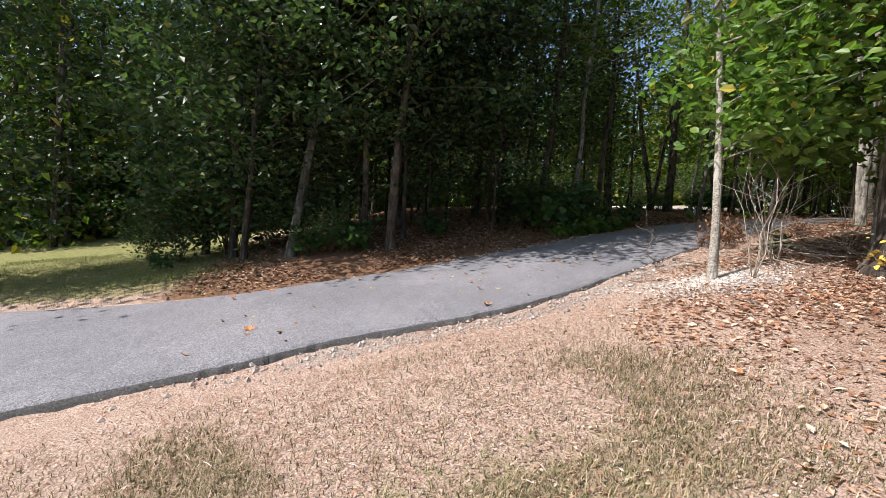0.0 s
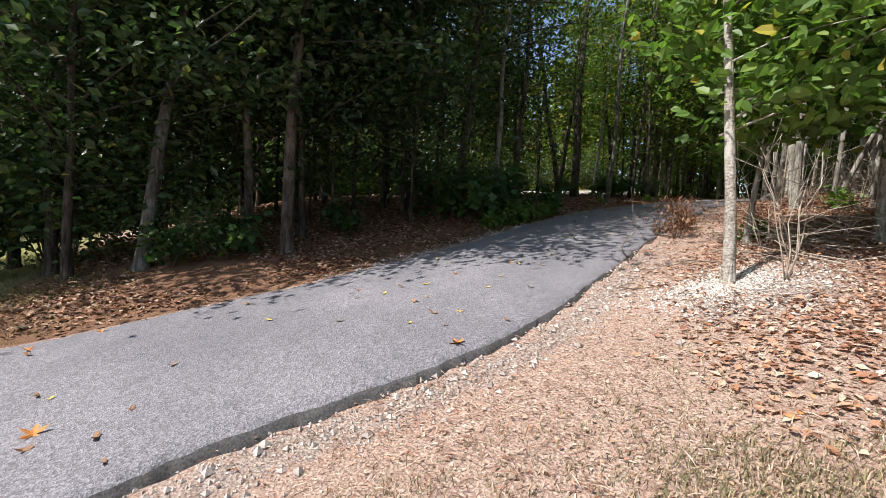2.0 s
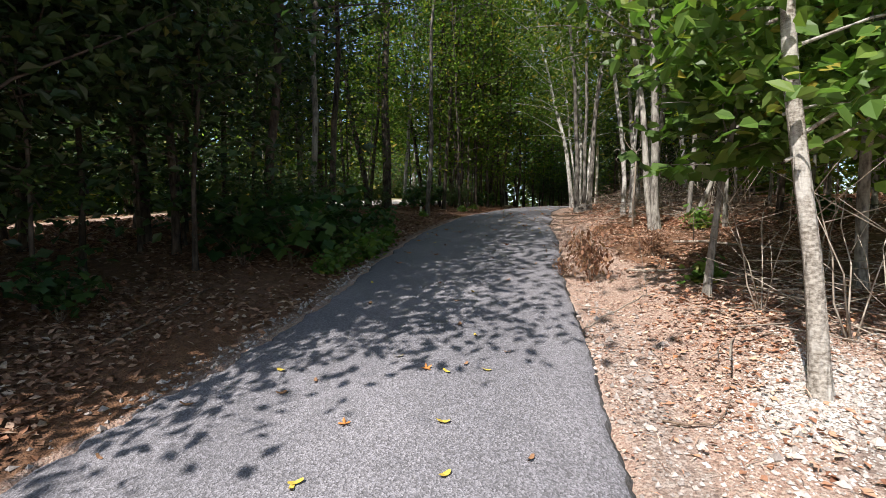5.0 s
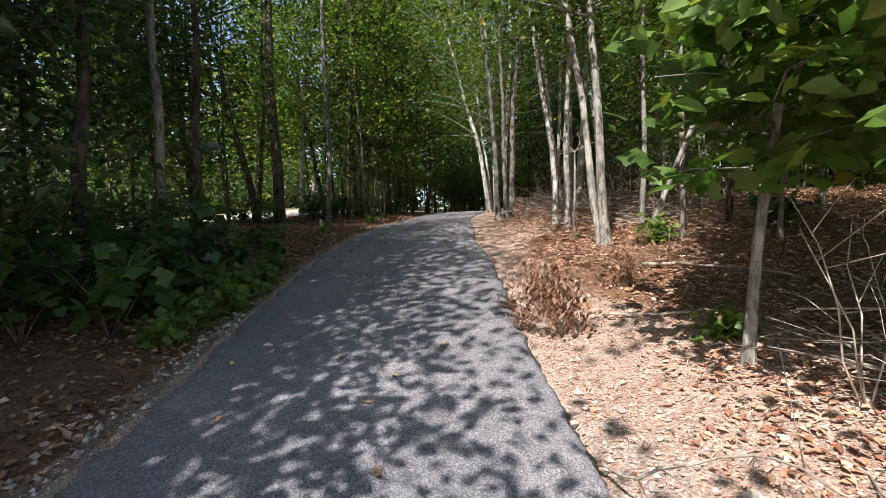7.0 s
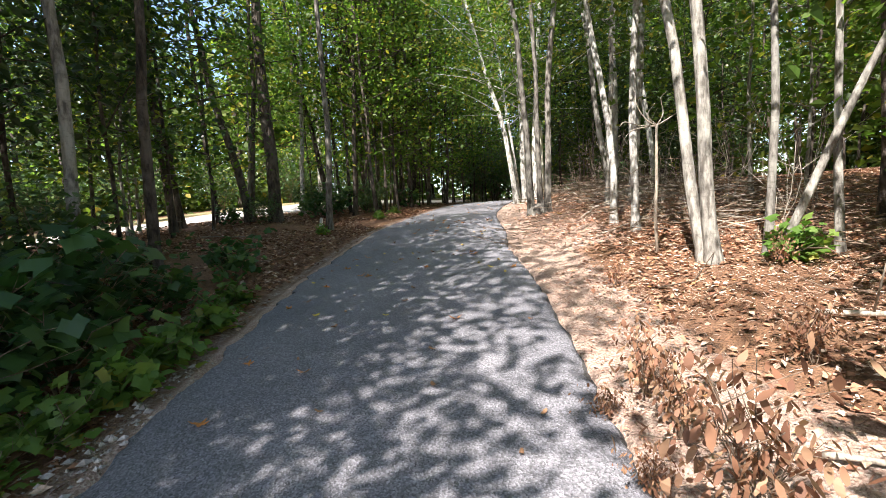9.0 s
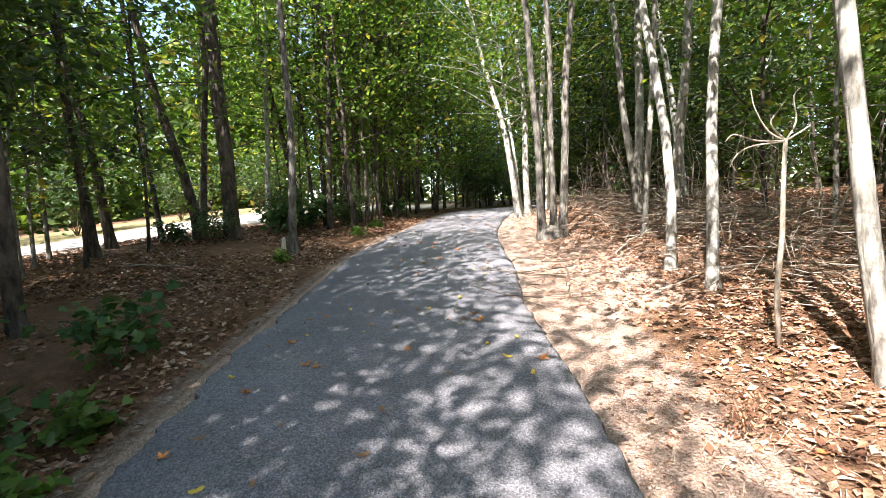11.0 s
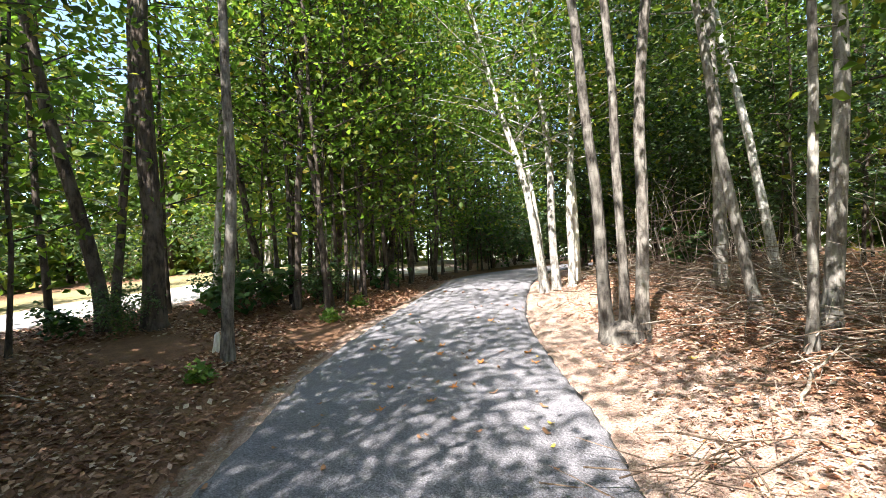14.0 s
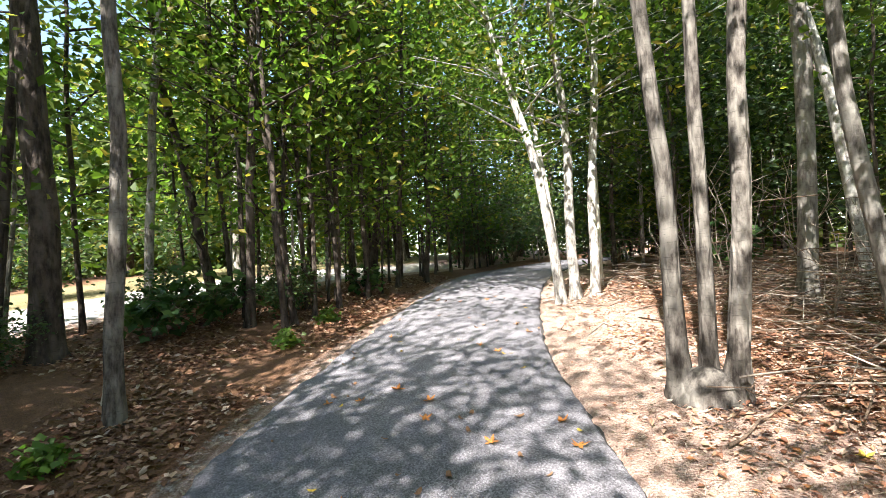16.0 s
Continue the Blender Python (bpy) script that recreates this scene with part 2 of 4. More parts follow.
def smooth(a, b, v):
    t = np.clip((v - a) / (b - a), 0, 1)
    return t * t * (3 - 2 * t)


def spline(points, steps):
    """A Catmull-Rom line through the points."""
    p = np.array([2 * np.array(points[0]) - np.array(points[1]), *points, 2 * np.array(points[-1]) - np.array(points[-2])], float)
    out = []
    for i in range(1, len(p) - 2):
        for k in range(steps):
            t = k / steps
            out.append(0.5 * (2 * p[i] + (p[i + 1] - p[i - 1]) * t + (2 * p[i - 1] - 5 * p[i] + 4 * p[i + 1] - p[i + 2]) * t ** 2
                              + (3 * p[i] - p[i - 1] - 3 * p[i + 1] + p[i + 2]) * t ** 3))
    out.append(p[-2])
    return np.array(out)


ROAD_LINE = spline(ROAD, 6)
RIGHT, LEFT = ROAD_LINE[:, :2], ROAD_LINE[:, 2:]


def line_distance(line, x, y):
    """Distance from points to a line, and the side: positive on its left."""
    x, y = np.atleast_1d(np.asarray(x, float)), np.atleast_1d(np.asarray(y, float))
    best, side = np.full(x.shape, 1e9), np.zeros(x.shape)
    for a, b in zip(line[:-1], line[1:]):
        d = b - a
        t = np.clip(((x - a[0]) * d[0] + (y - a[1]) * d[1]) / (d @ d), 0, 1)
        r = np.hypot(x - a[0] - t * d[0], y - a[1] - t * d[1])
        s = d[0] * (y - a[1]) - d[1] * (x - a[0])
        near = r < best
        best, side = np.where(near, r, best), np.where(near, s, side)
    return np.where(side >= 0, best, -best)


def road_z(x, y):
    """The height of the slope: it climbs, then eases over a brow, and stays level towards the horizon."""
    far = np.hypot(x - 5, y - 10)
    k = np.where(far > 28, 28 / np.maximum(far, 28), 1.0)
    x, y = 5 + (x - 5) * k, 10 + (y - 10) * k
    a = 0.1709 * x + 0.0875 * y
    b = 0.1019 * x + 0.0109 * y + 1.2206
    brow = -0.25 * np.log(np.exp(-a / 0.25) + np.exp(-b / 0.25))
    level = 3.16 + 0.012 * (x - 16)
    return -0.1 * np.log(np.exp(-brow / 0.1) + np.exp(-level / 0.1))


def beside(x, y):
    """How far a point lies outside the right and the left edge of the road."""
    return -line_distance(RIGHT, x, y), line_distance(LEFT, x, y)


def ground_z(x, y):
    x, y = np.atleast_1d(np.asarray(x, float)), np.atleast_1d(np.asarray(y, float))
    z = road_z(x, y)
    right, left = beside(x, y)
    drop = 0.09 - 0.05 * smooth(0, 4, x)
    z = z - np.where((right < 0) & (left < 0), 0.14, 0)
    onr = right >= 0
    z = z + np.where(onr, -drop * (1 - smooth(0.2, 1.1, right)) + 0.16 * smooth(0.7, 2.2, right) * smooth(0.5, 3, x), 0)
    onl = (left >= 0) & ~onr
    up = 0.105 * np.clip(left - 0.5, 0, 6.5) * smooth(-7, -1, x)
    z = z + np.where(onl, -0.04 * (1 - smooth(0.1, 0.8, left)) + up, 0)
    return z


rng = np.random.default_rng(7)


# ---- mesh helpers ----
def mesh_of(name, verts, faces, material, smooth_faces=False):
    """verts: n x 3; faces: list of (k x 3 or k x 4) index arrays; materials by face group."""
    me = bpy.data.meshes.new(name)
    groups = faces if isinstance(faces, list) else [faces]
    mats = material if isinstance(material, list) else [material]
    verts = np.asarray(verts, np.float32)
    me.vertices.add(len(verts))
    me.vertices.foreach_set("co", verts.ravel())
    loops = np.concatenate([g.ravel() for g in groups]).astype(np.int32)
    counts = np.concatenate([np.full(len(g), g.shape[1]) for g in groups])
    starts = np.concatenate([[0], np.cumsum(counts)[:-1]]).astype(np.int32)
    me.loops.add(len(loops))
    me.loops.foreach_set("vertex_index", loops)
    me.polygons.add(len(counts))
    me.polygons.foreach_set("loop_start", starts)
    slot = np.concatenate([np.full(len(g), min(i, len(mats) - 1)) for i, g in enumerate(groups)]).astype(np.int32)
    for m in mats:
        me.materials.append(m)
    me.polygons.foreach_set("material_index", slot)
    me.polygons.foreach_set("use_smooth", np.full(len(counts), smooth_faces))
    me.update(calc_edges=True)
    me.validate()
    return me


def part(name, me, parent, label=""):
    ob = new(name, me)
    ob.parent = parent
    return tagged(ob, label) if label else ob


def tube(points, radii, sides=8, wobble=0.0, seed=0):
    """A tapered tube with closed ends along a line of points."""
    p = np.asarray(points, float)
    r = np.asarray(radii, float)
    g = np.random.default_rng(seed)
    d = np.gradient(p, axis=0)
    d /= np.linalg.norm(d, axis=1)[:, None] + 1e-9
    ref = np.where(np.abs(d[:, 2:3]) > 0.85, [[1.0, 0, 0]], [[0, 0, 1.0]])
    u = np.cross(d, ref)
    u /= np.linalg.norm(u, axis=1)[:, None] + 1e-9
    w = np.cross(d, u)
    a = np.arange(sides) * 2 * math.pi / sides
    k = 1 + wobble * g.uniform(-1, 1, (len(p), sides))
    ring = p[:, None] + (u[:, None] * np.cos(a)[None, :, None] + w[:, None] * np.sin(a)[None, :, None]) * (r[:, None] * k)[:, :, None]
    verts = ring.reshape(-1, 3)
    i = np.arange(len(p) - 1)[:, None] * sides
    j = np.arange(sides)[None]
    q = np.stack([i + j, i + (j + 1) % sides, i + sides + (j + 1) % sides, i + sides + j], -1).reshape(-1, 4)
    n = len(verts)
    verts = np.vstack([verts, p[0], p[-1]])
    jj = np.arange(sides)
    top = (len(p) - 1) * sides
    caps = np.vstack([np.stack([np.full(sides, n), (jj + 1) % sides, jj], 1), np.stack([np.full(sides, n + 1), top + jj, top + (jj + 1) % sides], 1)])
    return verts, q, caps


def join(tubes):
    vs, qs, ts, n = [], [], [], 0
    for v, q, t in tubes:
        vs.append(v), qs.append(q + n), ts.append(t + n)
        n += len(v)
    return np.vstack(vs), [np.vstack(qs), np.vstack(ts)]


def leaf_blades(centres, size, g, flat=0.55, droop=0.15, wide=0.3, fine=False, spin=None):
    """Leaves: folded blades at the centres, lying mostly level. fine: a rounder blade with two facets a side."""
    c = np.asarray(centres, float)
    n = len(c)
    s = (size * g.uniform(0.65, 1.3, n))[:, None]
    th = g.uniform(0, 2 * math.pi, n) if spin is None else spin
    nor = np.stack([g.normal(0, flat, n), g.normal(0, flat, n), np.ones(n)], 1)
    nor /= np.linalg.norm(nor, axis=1)[:, None]
    ax = np.stack([np.cos(th), np.sin(th), g.normal(-droop, 0.3, n)], 1)
    ax -= nor * (ax * nor).sum(1)[:, None]
    ax /= np.linalg.norm(ax, axis=1)[:, None]
    sd = np.cross(nor, ax)
    if not fine:
        v = np.stack([c, c + ax * s * 0.5 - sd * s * wide + nor * s * 0.07, c + ax * s - nor * s * 0.06, c + ax * s * 0.5 + sd * s * wide + nor * s * 0.07], 1)
        return v.reshape(-1, 3), np.arange(n * 4).reshape(-1, 4)
    v = np.stack([c, c + ax * s * 0.3 - sd * s * wide + nor * s * 0.06, c + ax * s * 0.68 - sd * s * wide * 0.8 + nor * s * 0.03, c + ax * s - nor * s * 0.1,
                  c + ax * s * 0.68 + sd * s * wide * 0.8 + nor * s * 0.03, c + ax * s * 0.3 + sd * s * wide + nor * s * 0.06], 1)
    k = np.arange(n)[:, None] * 6
    return v.reshape(-1, 3), np.vstack([k + [0, 1, 2, 3], k + [0, 3, 4, 5]])


def lobed_blades(centres, size, g, flat=0.7, droop=0.35):
    """Broad leaves with five pointed lobes, slightly cupped, each hanging from its stalk."""
    c = np.asarray(centres, float)
    n = len(c)
    s = (size * g.uniform(0.6, 1.3, n))[:, None, None]
    th = g.uniform(0, 2 * math.pi, n)
    nor = np.stack([g.normal(0, flat, n), g.normal(0, flat, n), np.ones(n)], 1)
    nor /= np.linalg.norm(nor, axis=1)[:, None]
    ax = np.stack([np.cos(th), np.sin(th), g.normal(-droop, 0.3, n)], 1)
    ax -= nor * (ax * nor).sum(1)[:, None]
    ax /= np.linalg.norm(ax, axis=1)[:, None]
    sd = np.cross(nor, ax)
    turn = np.array([math.pi, 2.55, 1.9, 1.45, 1.0, 0.55, 0.0, -0.55, -1.0, -1.45, -1.9, -2.55])
    out = np.array([0.10, 0.42, 0.38, 0.54, 0.40, 0.44, 0.64, 0.44, 0.40, 0.54, 0.38, 0.42])
    u, w = out * np.cos(turn) + 0.3, out * np.sin(turn)
    cup = -0.22 * (u - 0.3) ** 2 - 0.3 * w ** 2
    v = c[:, None] + (ax[:, None] * u[None, :, None] + sd[:, None] * w[None, :, None] + nor[:, None] * cup[None, :, None]) * s
    return v.reshape(-1, 3), np.arange(n * 12).reshape(-1, 12)


def hanging_blades(centres, size, g):
    """Dead leaves that hang limp and curl: strips of three facets, bent sideways."""
    c = np.asarray(centres, float)
    n = len(c)
    s = (size * g.uniform(0.5, 1.35, n))[:, None]
    th, curl = g.uniform(0, 2 * math.pi, n), g.uniform(-0.5, 0.7, n)[:, None]
    out = np.stack([np.cos(th), np.sin(th), np.zeros(n)], 1)
    sd = np.stack([-np.sin(th), np.cos(th), g.normal(0, 0.35, n)], 1)
    down = np.stack([g.normal(0, 0.35, n), g.normal(0, 0.35, n), -np.ones(n)], 1)
    rows = []
    for k, w in ((0.0, 0.05), (0.35, 0.26), (0.72, 0.22), (1.0, 0.03)):
        m = c + down * s * k + out * s * (0.35 * k + curl * k * k)
        rows += [m - sd * s * w + out * s * w * 0.8, m + sd * s * w]
    q = np.array([(0, 1, 3, 2), (2, 3, 5, 4), (4, 5, 7, 6)])
    return np.stack(rows, 1).reshape(-1, 3), (np.arange(n)[:, None, None] * 8 + q[None]).reshape(-1, 4)


def limbs_and_sprays(g, stem, c0, c1, reach, count, sprays, per_spray, spread=0.42, sector=None):
    """Limbs that leave the stem between the heights c0 and c1, and the leaf points round their outer ends."""
    tubes, pts = [], []
    zs = stem[:, 2]
    for i in range(count):
        z = c0 + (c1 - c0) * ((i + g.uniform(0, 1)) / count)
        root = np.array([np.interp(z, zs, stem[:, 0]), np.interp(z, zs, stem[:, 1]), z])
        f = (z - c0) / (c1 - c0 + 1e-6)
        length = reach * (0.55 + 0.6 * math.sin(math.pi * min(0.25 + 0.7 * f, 1))) * g.uniform(0.6, 1.15)
        th = i * 2.4 + g.uniform(-0.5, 0.5) if sector is None else sector[0] + g.uniform(-sector[1], sector[1])
        rise = g.uniform(0.15, 0.75)
        out = np.array([math.cos(th), math.sin(th), rise])
        line = [root + out * length * k + np.array([g.normal(0, 0.06), g.normal(0, 0.06), -0.18 * length * k * k]) for k in (0, 0.35, 0.7, 1.0)]
        r = 0.006 + 0.0065 * length
        tubes.append(tube(line, [r, r * 0.7, r * 0.45, 0.004], 5))
        for s in range(sprays):
            k = g.uniform(0.3, 1.05)
            c = root + out * length * k + np.array([0, 0, -0.18 * length * k * k])
            c = c + g.normal(0, spread * 0.8, 3) * [1, 1, 0.5]
            pts.append(c + g.normal(0, 1, (per_spray, 3)) * [spread, spread, spread * 0.33])
    return tubes, (np.vstack(pts) if pts else np.zeros((0, 3)))


def stem_line(r, height, lean, bend, g, rings=14, flare=0.4):
    """The axis of a trunk from just under the ground up, with its lean, a bend and small crooks."""
    z = np.concatenate([[-0.25, 0.0, 0.12, 0.35], np.linspace(0.8, height, rings)])
    x, y = lean[0] * np.maximum(z, 0), lean[1] * np.maximum(z, 0)
    bx, by, bz = bend
    hump = np.sin(np.clip(z / (2 * bz), 0, 1) * math.pi)
    x, y = x + bx * hump, y + by * hump
    ph = g.uniform(0, 6, 4)
    wav = np.clip(z / 2, 0, 1)
    x = x + wav * (0.045 * np.sin(z * 0.9 + ph[0]) + 0.02 * np.sin(z * 2.3 + ph[1]))
    y = y + wav * (0.045 * np.sin(z * 0.8 + ph[2]) + 0.02 * np.sin(z * 2.1 + ph[3]))
    rad = r * (1 - 0.8 * np.clip(z / height, 0, 1) ** 1.1) * (1 + flare * np.exp(-np.maximum(z, 0) / 0.18))
    return np.stack([x, y, z], 1), rad


def tree(x, y, r, lean=(0, 0), height=11.0, bark=None, leaf=None, crown=(3.5, 10.5), reach=1.6, limbs=16, sprays=5, per=26,
         size=0.115, bend=(0, 0, 2.0), name="tree", label="", group="woodland trees", sides=10, seed=None, fine=False, z=None, spread=0.42, flare=0.4, lobed=False, sector=None):
    """A tree: tapered trunk with limbs, and a crown of many leaves in loose sprays."""
    g = np.random.default_rng(seed if seed is not None else int((x + 50) * 1000 + (y + 50) * 17))
    base = new(name)
    base.location = (x, y, float(ground_z(x, y)[0]) if z is None else z)
    stem, rad = stem_line(r, height, lean, bend, g, flare=flare)
    tubes, pts = limbs_and_sprays(g, stem, crown[0], min(crown[1], height), reach, limbs, sprays, per, spread, sector)
    v, f = join([tube(stem, rad, sides, 0.07, int(abs(x) * 10))] + tubes)
    part("trunk", mesh_of("trunk", v, f, bark or BARK_GREY, True), base)
    if len(pts):
        lv, lf = lobed_blades(pts, size, g) if lobed else leaf_blades(pts, size, g, 0.95, 0.3, fine=fine)
        part("crown", mesh_of("crown", lv, lf, leaf or LEAF_WOOD), base, "loose crown of green leaves")
    return tagged(base, label or "slender woodland tree with grey bark and green crown", "tree", group)


# ---- ground and road ----
def graded(lo, hi, step, far):
    inner = np.arange(lo, hi + 1e-6, step)
    k = np.cumsum(step * 1.35 ** np.arange(1, 60))
    k = k[k < far]
    return np.concatenate([(lo - k)[::-1], inner, hi + k])


def bumps(x, y, scale, seed):
    g = np.random.default_rng(seed)
    out = np.zeros_like(x)
    for _ in range(9):
        a, ph, w = g.uniform(0, 6.28), g.uniform(0, 6.28), g.uniform(0.6, 1.6) / scale
        out += np.sin((x * math.cos(a) + y * math.sin(a)) * w + ph)
    return out / 9


LANE = spline([(-40.0, 14.0), (-16.0, 16.5), (-5.0, 18.2), (1.0, 20.2), (6.0, 22.6), (10.0, 23.6), (16.0, 23.9), (24.0, 25.0), (40.0, 28.0), (60.0, 33.0)], 5)


def lane_distance(x, y):
    return np.abs(line_distance(LANE, x, y))


def build_ground():
    xs, ys = graded(-8, 20, 0.13, 2200), graded(-1.5, 24, 0.13, 2200)
    X, Y = np.meshgrid(xs, ys)
    x, y = X.ravel(), Y.ravel()
    right, left = beside(x, y)
    road = (right < 0) & (left < 0)
    z = ground_z(x, y) + np.where(road, 0, 0.05 * bumps(x, y, 0.7, 3) * smooth(0.2, 1.2, np.maximum(right, left)) + 0.012 * bumps(x, y, 0.12, 4))
    nx, ny = len(xs), len(ys)
    i = (np.arange(ny - 1)[:, None] * nx + np.arange(nx - 1)[None]).ravel()
    me = mesh_of("ground", np.stack([x, y, z], 1), np.stack([i, i + 1, i + 1 + nx, i + nx], 1), EARTH, True)
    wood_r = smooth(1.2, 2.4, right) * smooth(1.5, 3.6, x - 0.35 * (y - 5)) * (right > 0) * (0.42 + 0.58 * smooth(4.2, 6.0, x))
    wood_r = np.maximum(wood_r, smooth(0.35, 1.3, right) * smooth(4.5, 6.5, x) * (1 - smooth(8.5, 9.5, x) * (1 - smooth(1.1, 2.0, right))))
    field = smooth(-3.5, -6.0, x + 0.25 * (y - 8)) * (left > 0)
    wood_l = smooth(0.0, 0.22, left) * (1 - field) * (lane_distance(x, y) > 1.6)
    far_l = (left > 0) & (line_distance(LANE, x, y) > 1.3)
    grass = np.maximum(field * smooth(0.25, 1.0, left), np.where((right > 0) & (x < 3), smooth(1.6, 3.2, right) * (1 - smooth(0.8, 2.2, x)) * 0.5, 0))
    grass = np.maximum(grass, far_l * 0.7 * (1 - smooth(6, 9, line_distance(LANE, x, y))))
    gravel = np.where(right > 0, np.exp(-((right - 0.28) / 0.28) ** 2) * smooth(-2.5, -1, x) * (1 - smooth(2.5, 5.5, x)) * 0.6, 0)
    gravel = np.maximum(gravel, np.exp(-(((x - 3.0) / 0.75) ** 2 + ((y - 5.05) / 0.5) ** 2)) * 0.9)
    gravel = np.maximum(gravel, np.where(left > 0, np.exp(-((left - 0.2) / 0.18) ** 2) * smooth(-1, 1, x) * 0.5, 0))
    chips = np.exp(-(((x - 3.15) / 0.5) ** 2 + ((y - 5.6) / 0.3) ** 2) ** 2)
    meadow = field * smooth(0.8, 2.0, left)
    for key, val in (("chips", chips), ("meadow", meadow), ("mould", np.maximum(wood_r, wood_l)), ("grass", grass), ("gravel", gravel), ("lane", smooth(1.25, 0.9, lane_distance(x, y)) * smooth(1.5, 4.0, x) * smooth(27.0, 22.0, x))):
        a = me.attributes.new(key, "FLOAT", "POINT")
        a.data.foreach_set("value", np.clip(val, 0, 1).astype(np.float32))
    return tagged(new("ground", me), "sandy earth with leaf mould, dry grass and gravel", "ground", kind="structure")


build_ground()


def build_road():
    """The path: a slab of asphalt with a crumbled, rounded edge on both sides."""
    line = spline([tuple(p) for p in ROAD_LINE], 5)
    n = len(line)
    g = np.random.default_rng(11)

    def ragged(step):
        raw = g.normal(0, 1, n)
        return np.convolve(raw, np.ones(step) / step, "same")

    rag_r, rag_l = 0.014 * ragged(3) + 0.015 * ragged(11), 0.025 * ragged(3) + 0.06 * ragged(7)
    across = (line[:, :2] - line[:, 2:])
    across /= np.linalg.norm(across, axis=1)[:, None]
    right, left = line[:, :2] + across * rag_r[:, None], line[:, 2:] - across * rag_l[:, None]
    cols = []
    for f in np.concatenate([[0.0, 0.006, 0.02, 0.045], np.linspace(0.09, 0.91, 12), [0.955, 0.98, 0.994, 1.0]]):
        p = right * (1 - f) + left * f
        dip = 0.035 * math.exp(-f / 0.014) + 0.03 * math.exp(-(1 - f) / 0.014)
        z = road_z(p[:, 0], p[:, 1]) - dip + 0.006 * bumps(p[:, 0], p[:, 1], 0.8, 6) + 0.02 * (1 - (2 * f - 1) ** 2)
        cols.append(np.column_stack([p, z]))
    skirt_r = np.column_stack([right + across * (0.03 + 0.02 * np.abs(ragged(2)))[:, None], cols[0][:, 2] - 0.05 + 0.02 * ragged(2)])
    foot_r = np.column_stack([right + across * (0.06 + 0.03 * np.abs(ragged(2)))[:, None], cols[0][:, 2] - 0.16])
    skirt_l = np.column_stack([left - across * 0.04, cols[-1][:, 2] - 0.15])
    allc = [foot_r, skirt_r] + cols + [skirt_l]
    v = np.stack(allc, 1).reshape(-1, 3)
    m = len(allc)
    i = (np.arange(n - 1)[:, None] * m + np.arange(m - 1)[None])
    q = np.stack([i, i + m, i + m + 1, i + 1], -1)
    side = np.concatenate([q[:, :2].reshape(-1, 4), q[:, -1:].reshape(-1, 4)])
    me = mesh_of("road", v, [q[:, 2:-1].reshape(-1, 4), side], [ASPHALT, ASPHALT_EDGE], True)
    return tagged(new("road", me), "narrow grey asphalt path with crumbling edges", "path", kind="structure")


build_road()

# ---- trees that stand by themselves along the path, right side ----
PALE = "slender tree with pale mottled bark in leaf litter"
GREY = "grey-barked tree at the edge of the wood"
birch = tree(3.2, 5.58, 0.052, (-0.03, 0.085), 8.5, BARK_RINGED, LEAF_BRIGHT, (1.3, 7.0), 1.35, 32, 7, 24, 0.14, (0.03, 0.0, 1.6),
             label="young tree with pale ringed bark and bright leaves", fine=True, sides=14, spread=0.3, sector=(-0.55, 1.5))
tree(4.75, 4.75, 0.215, (-0.04, 0.05), 15, BARK_DARK, LEAF_WOOD, (1.9, 13), 2.2, 30, 6, 26, 0.13, label="thick tree with deeply furrowed dark bark", sides=18, flare=0.9)
tree(5.3, 5.7, 0.05, (0.02, 0.02), 6.5, BARK_GREY, LEAF_BRIGHT, (1.1, 6.5), 1.5, 30, 7, 24, 0.14, label="leafy young tree among dry twigs", fine=True, spread=0.32)
tree(8.0, 8.87, 0.07, (-0.01, 0.05), 11, BARK_GREY, None, (2.9, 11), 2.7, 31, 6, 28, bend=(0.03, 0.05, 1.5), label="smooth grey trunk of a twin-stemmed tree")
tree(8.06, 8.97, 0.06, (-0.03, 0.13), 10, BARK_GREY, None, (3.2, 10), 2.4, 26, 6, 26, label="leaning grey stem of a twin-stemmed tree")
tree(8.3, 8.45, 0.04, (0.0, -0.045), 9, BARK_GREY, None, (2.7, 9), 1.2, 13, label=GREY)
tree(8.2, 8.36, 0.04, (0.04, -0.42), 6, BARK_GREY, None, (3.5, 6), 1.0, 6, label="strongly leaning grey sapling")
tree(8.45, 7.9, 0.037, (0.0, -0.006), 9, BARK_GREY, None, (2.7, 9), 1.3, 13, label=GREY)
tree(10.1, 10.66, 0.055, (-0.01, 0.09), 11, BARK_PALE, None, (3.2, 11), 1.5, 20, bend=(0.02, -0.1, 1.6), label=PALE, sides=12)
tree(9.55, 10.14, 0.055, (0.0, -0.012), 11, BARK_PALE, None, (3.5, 11), 1.5, 20, label=PALE, sides=12)
tree(11.9, 11.47, 0.047, (0.01, -0.07), 10, BARK_GREY, None, (2.9, 10), 1.2, 13, label=GREY)
tree(12.85, 11.3, 0.085, (0.01, -0.085), 12, BARK_GREY, None, (3.7, 12), 1.7, 20, label=GREY)
tree(13.5, 11.98, 0.07, (-0.03, 0.12), 10, BARK_GREY, None, (3.2, 10), 1.2, 13, label=GREY)
tree(15.3, 12.6, 0.105, (0.0, -0.035), 14, BARK_GREY, None, (3.7, 14), 2.0, 23, label="stout grey trunk with lichen patches")
tree(16.7, 11.9, 0.085, (0.01, 0.125), 12, BARK_PALE, None, (3.7, 12), 1.6, 20, label="leaning pale trunk above dead brushwood")


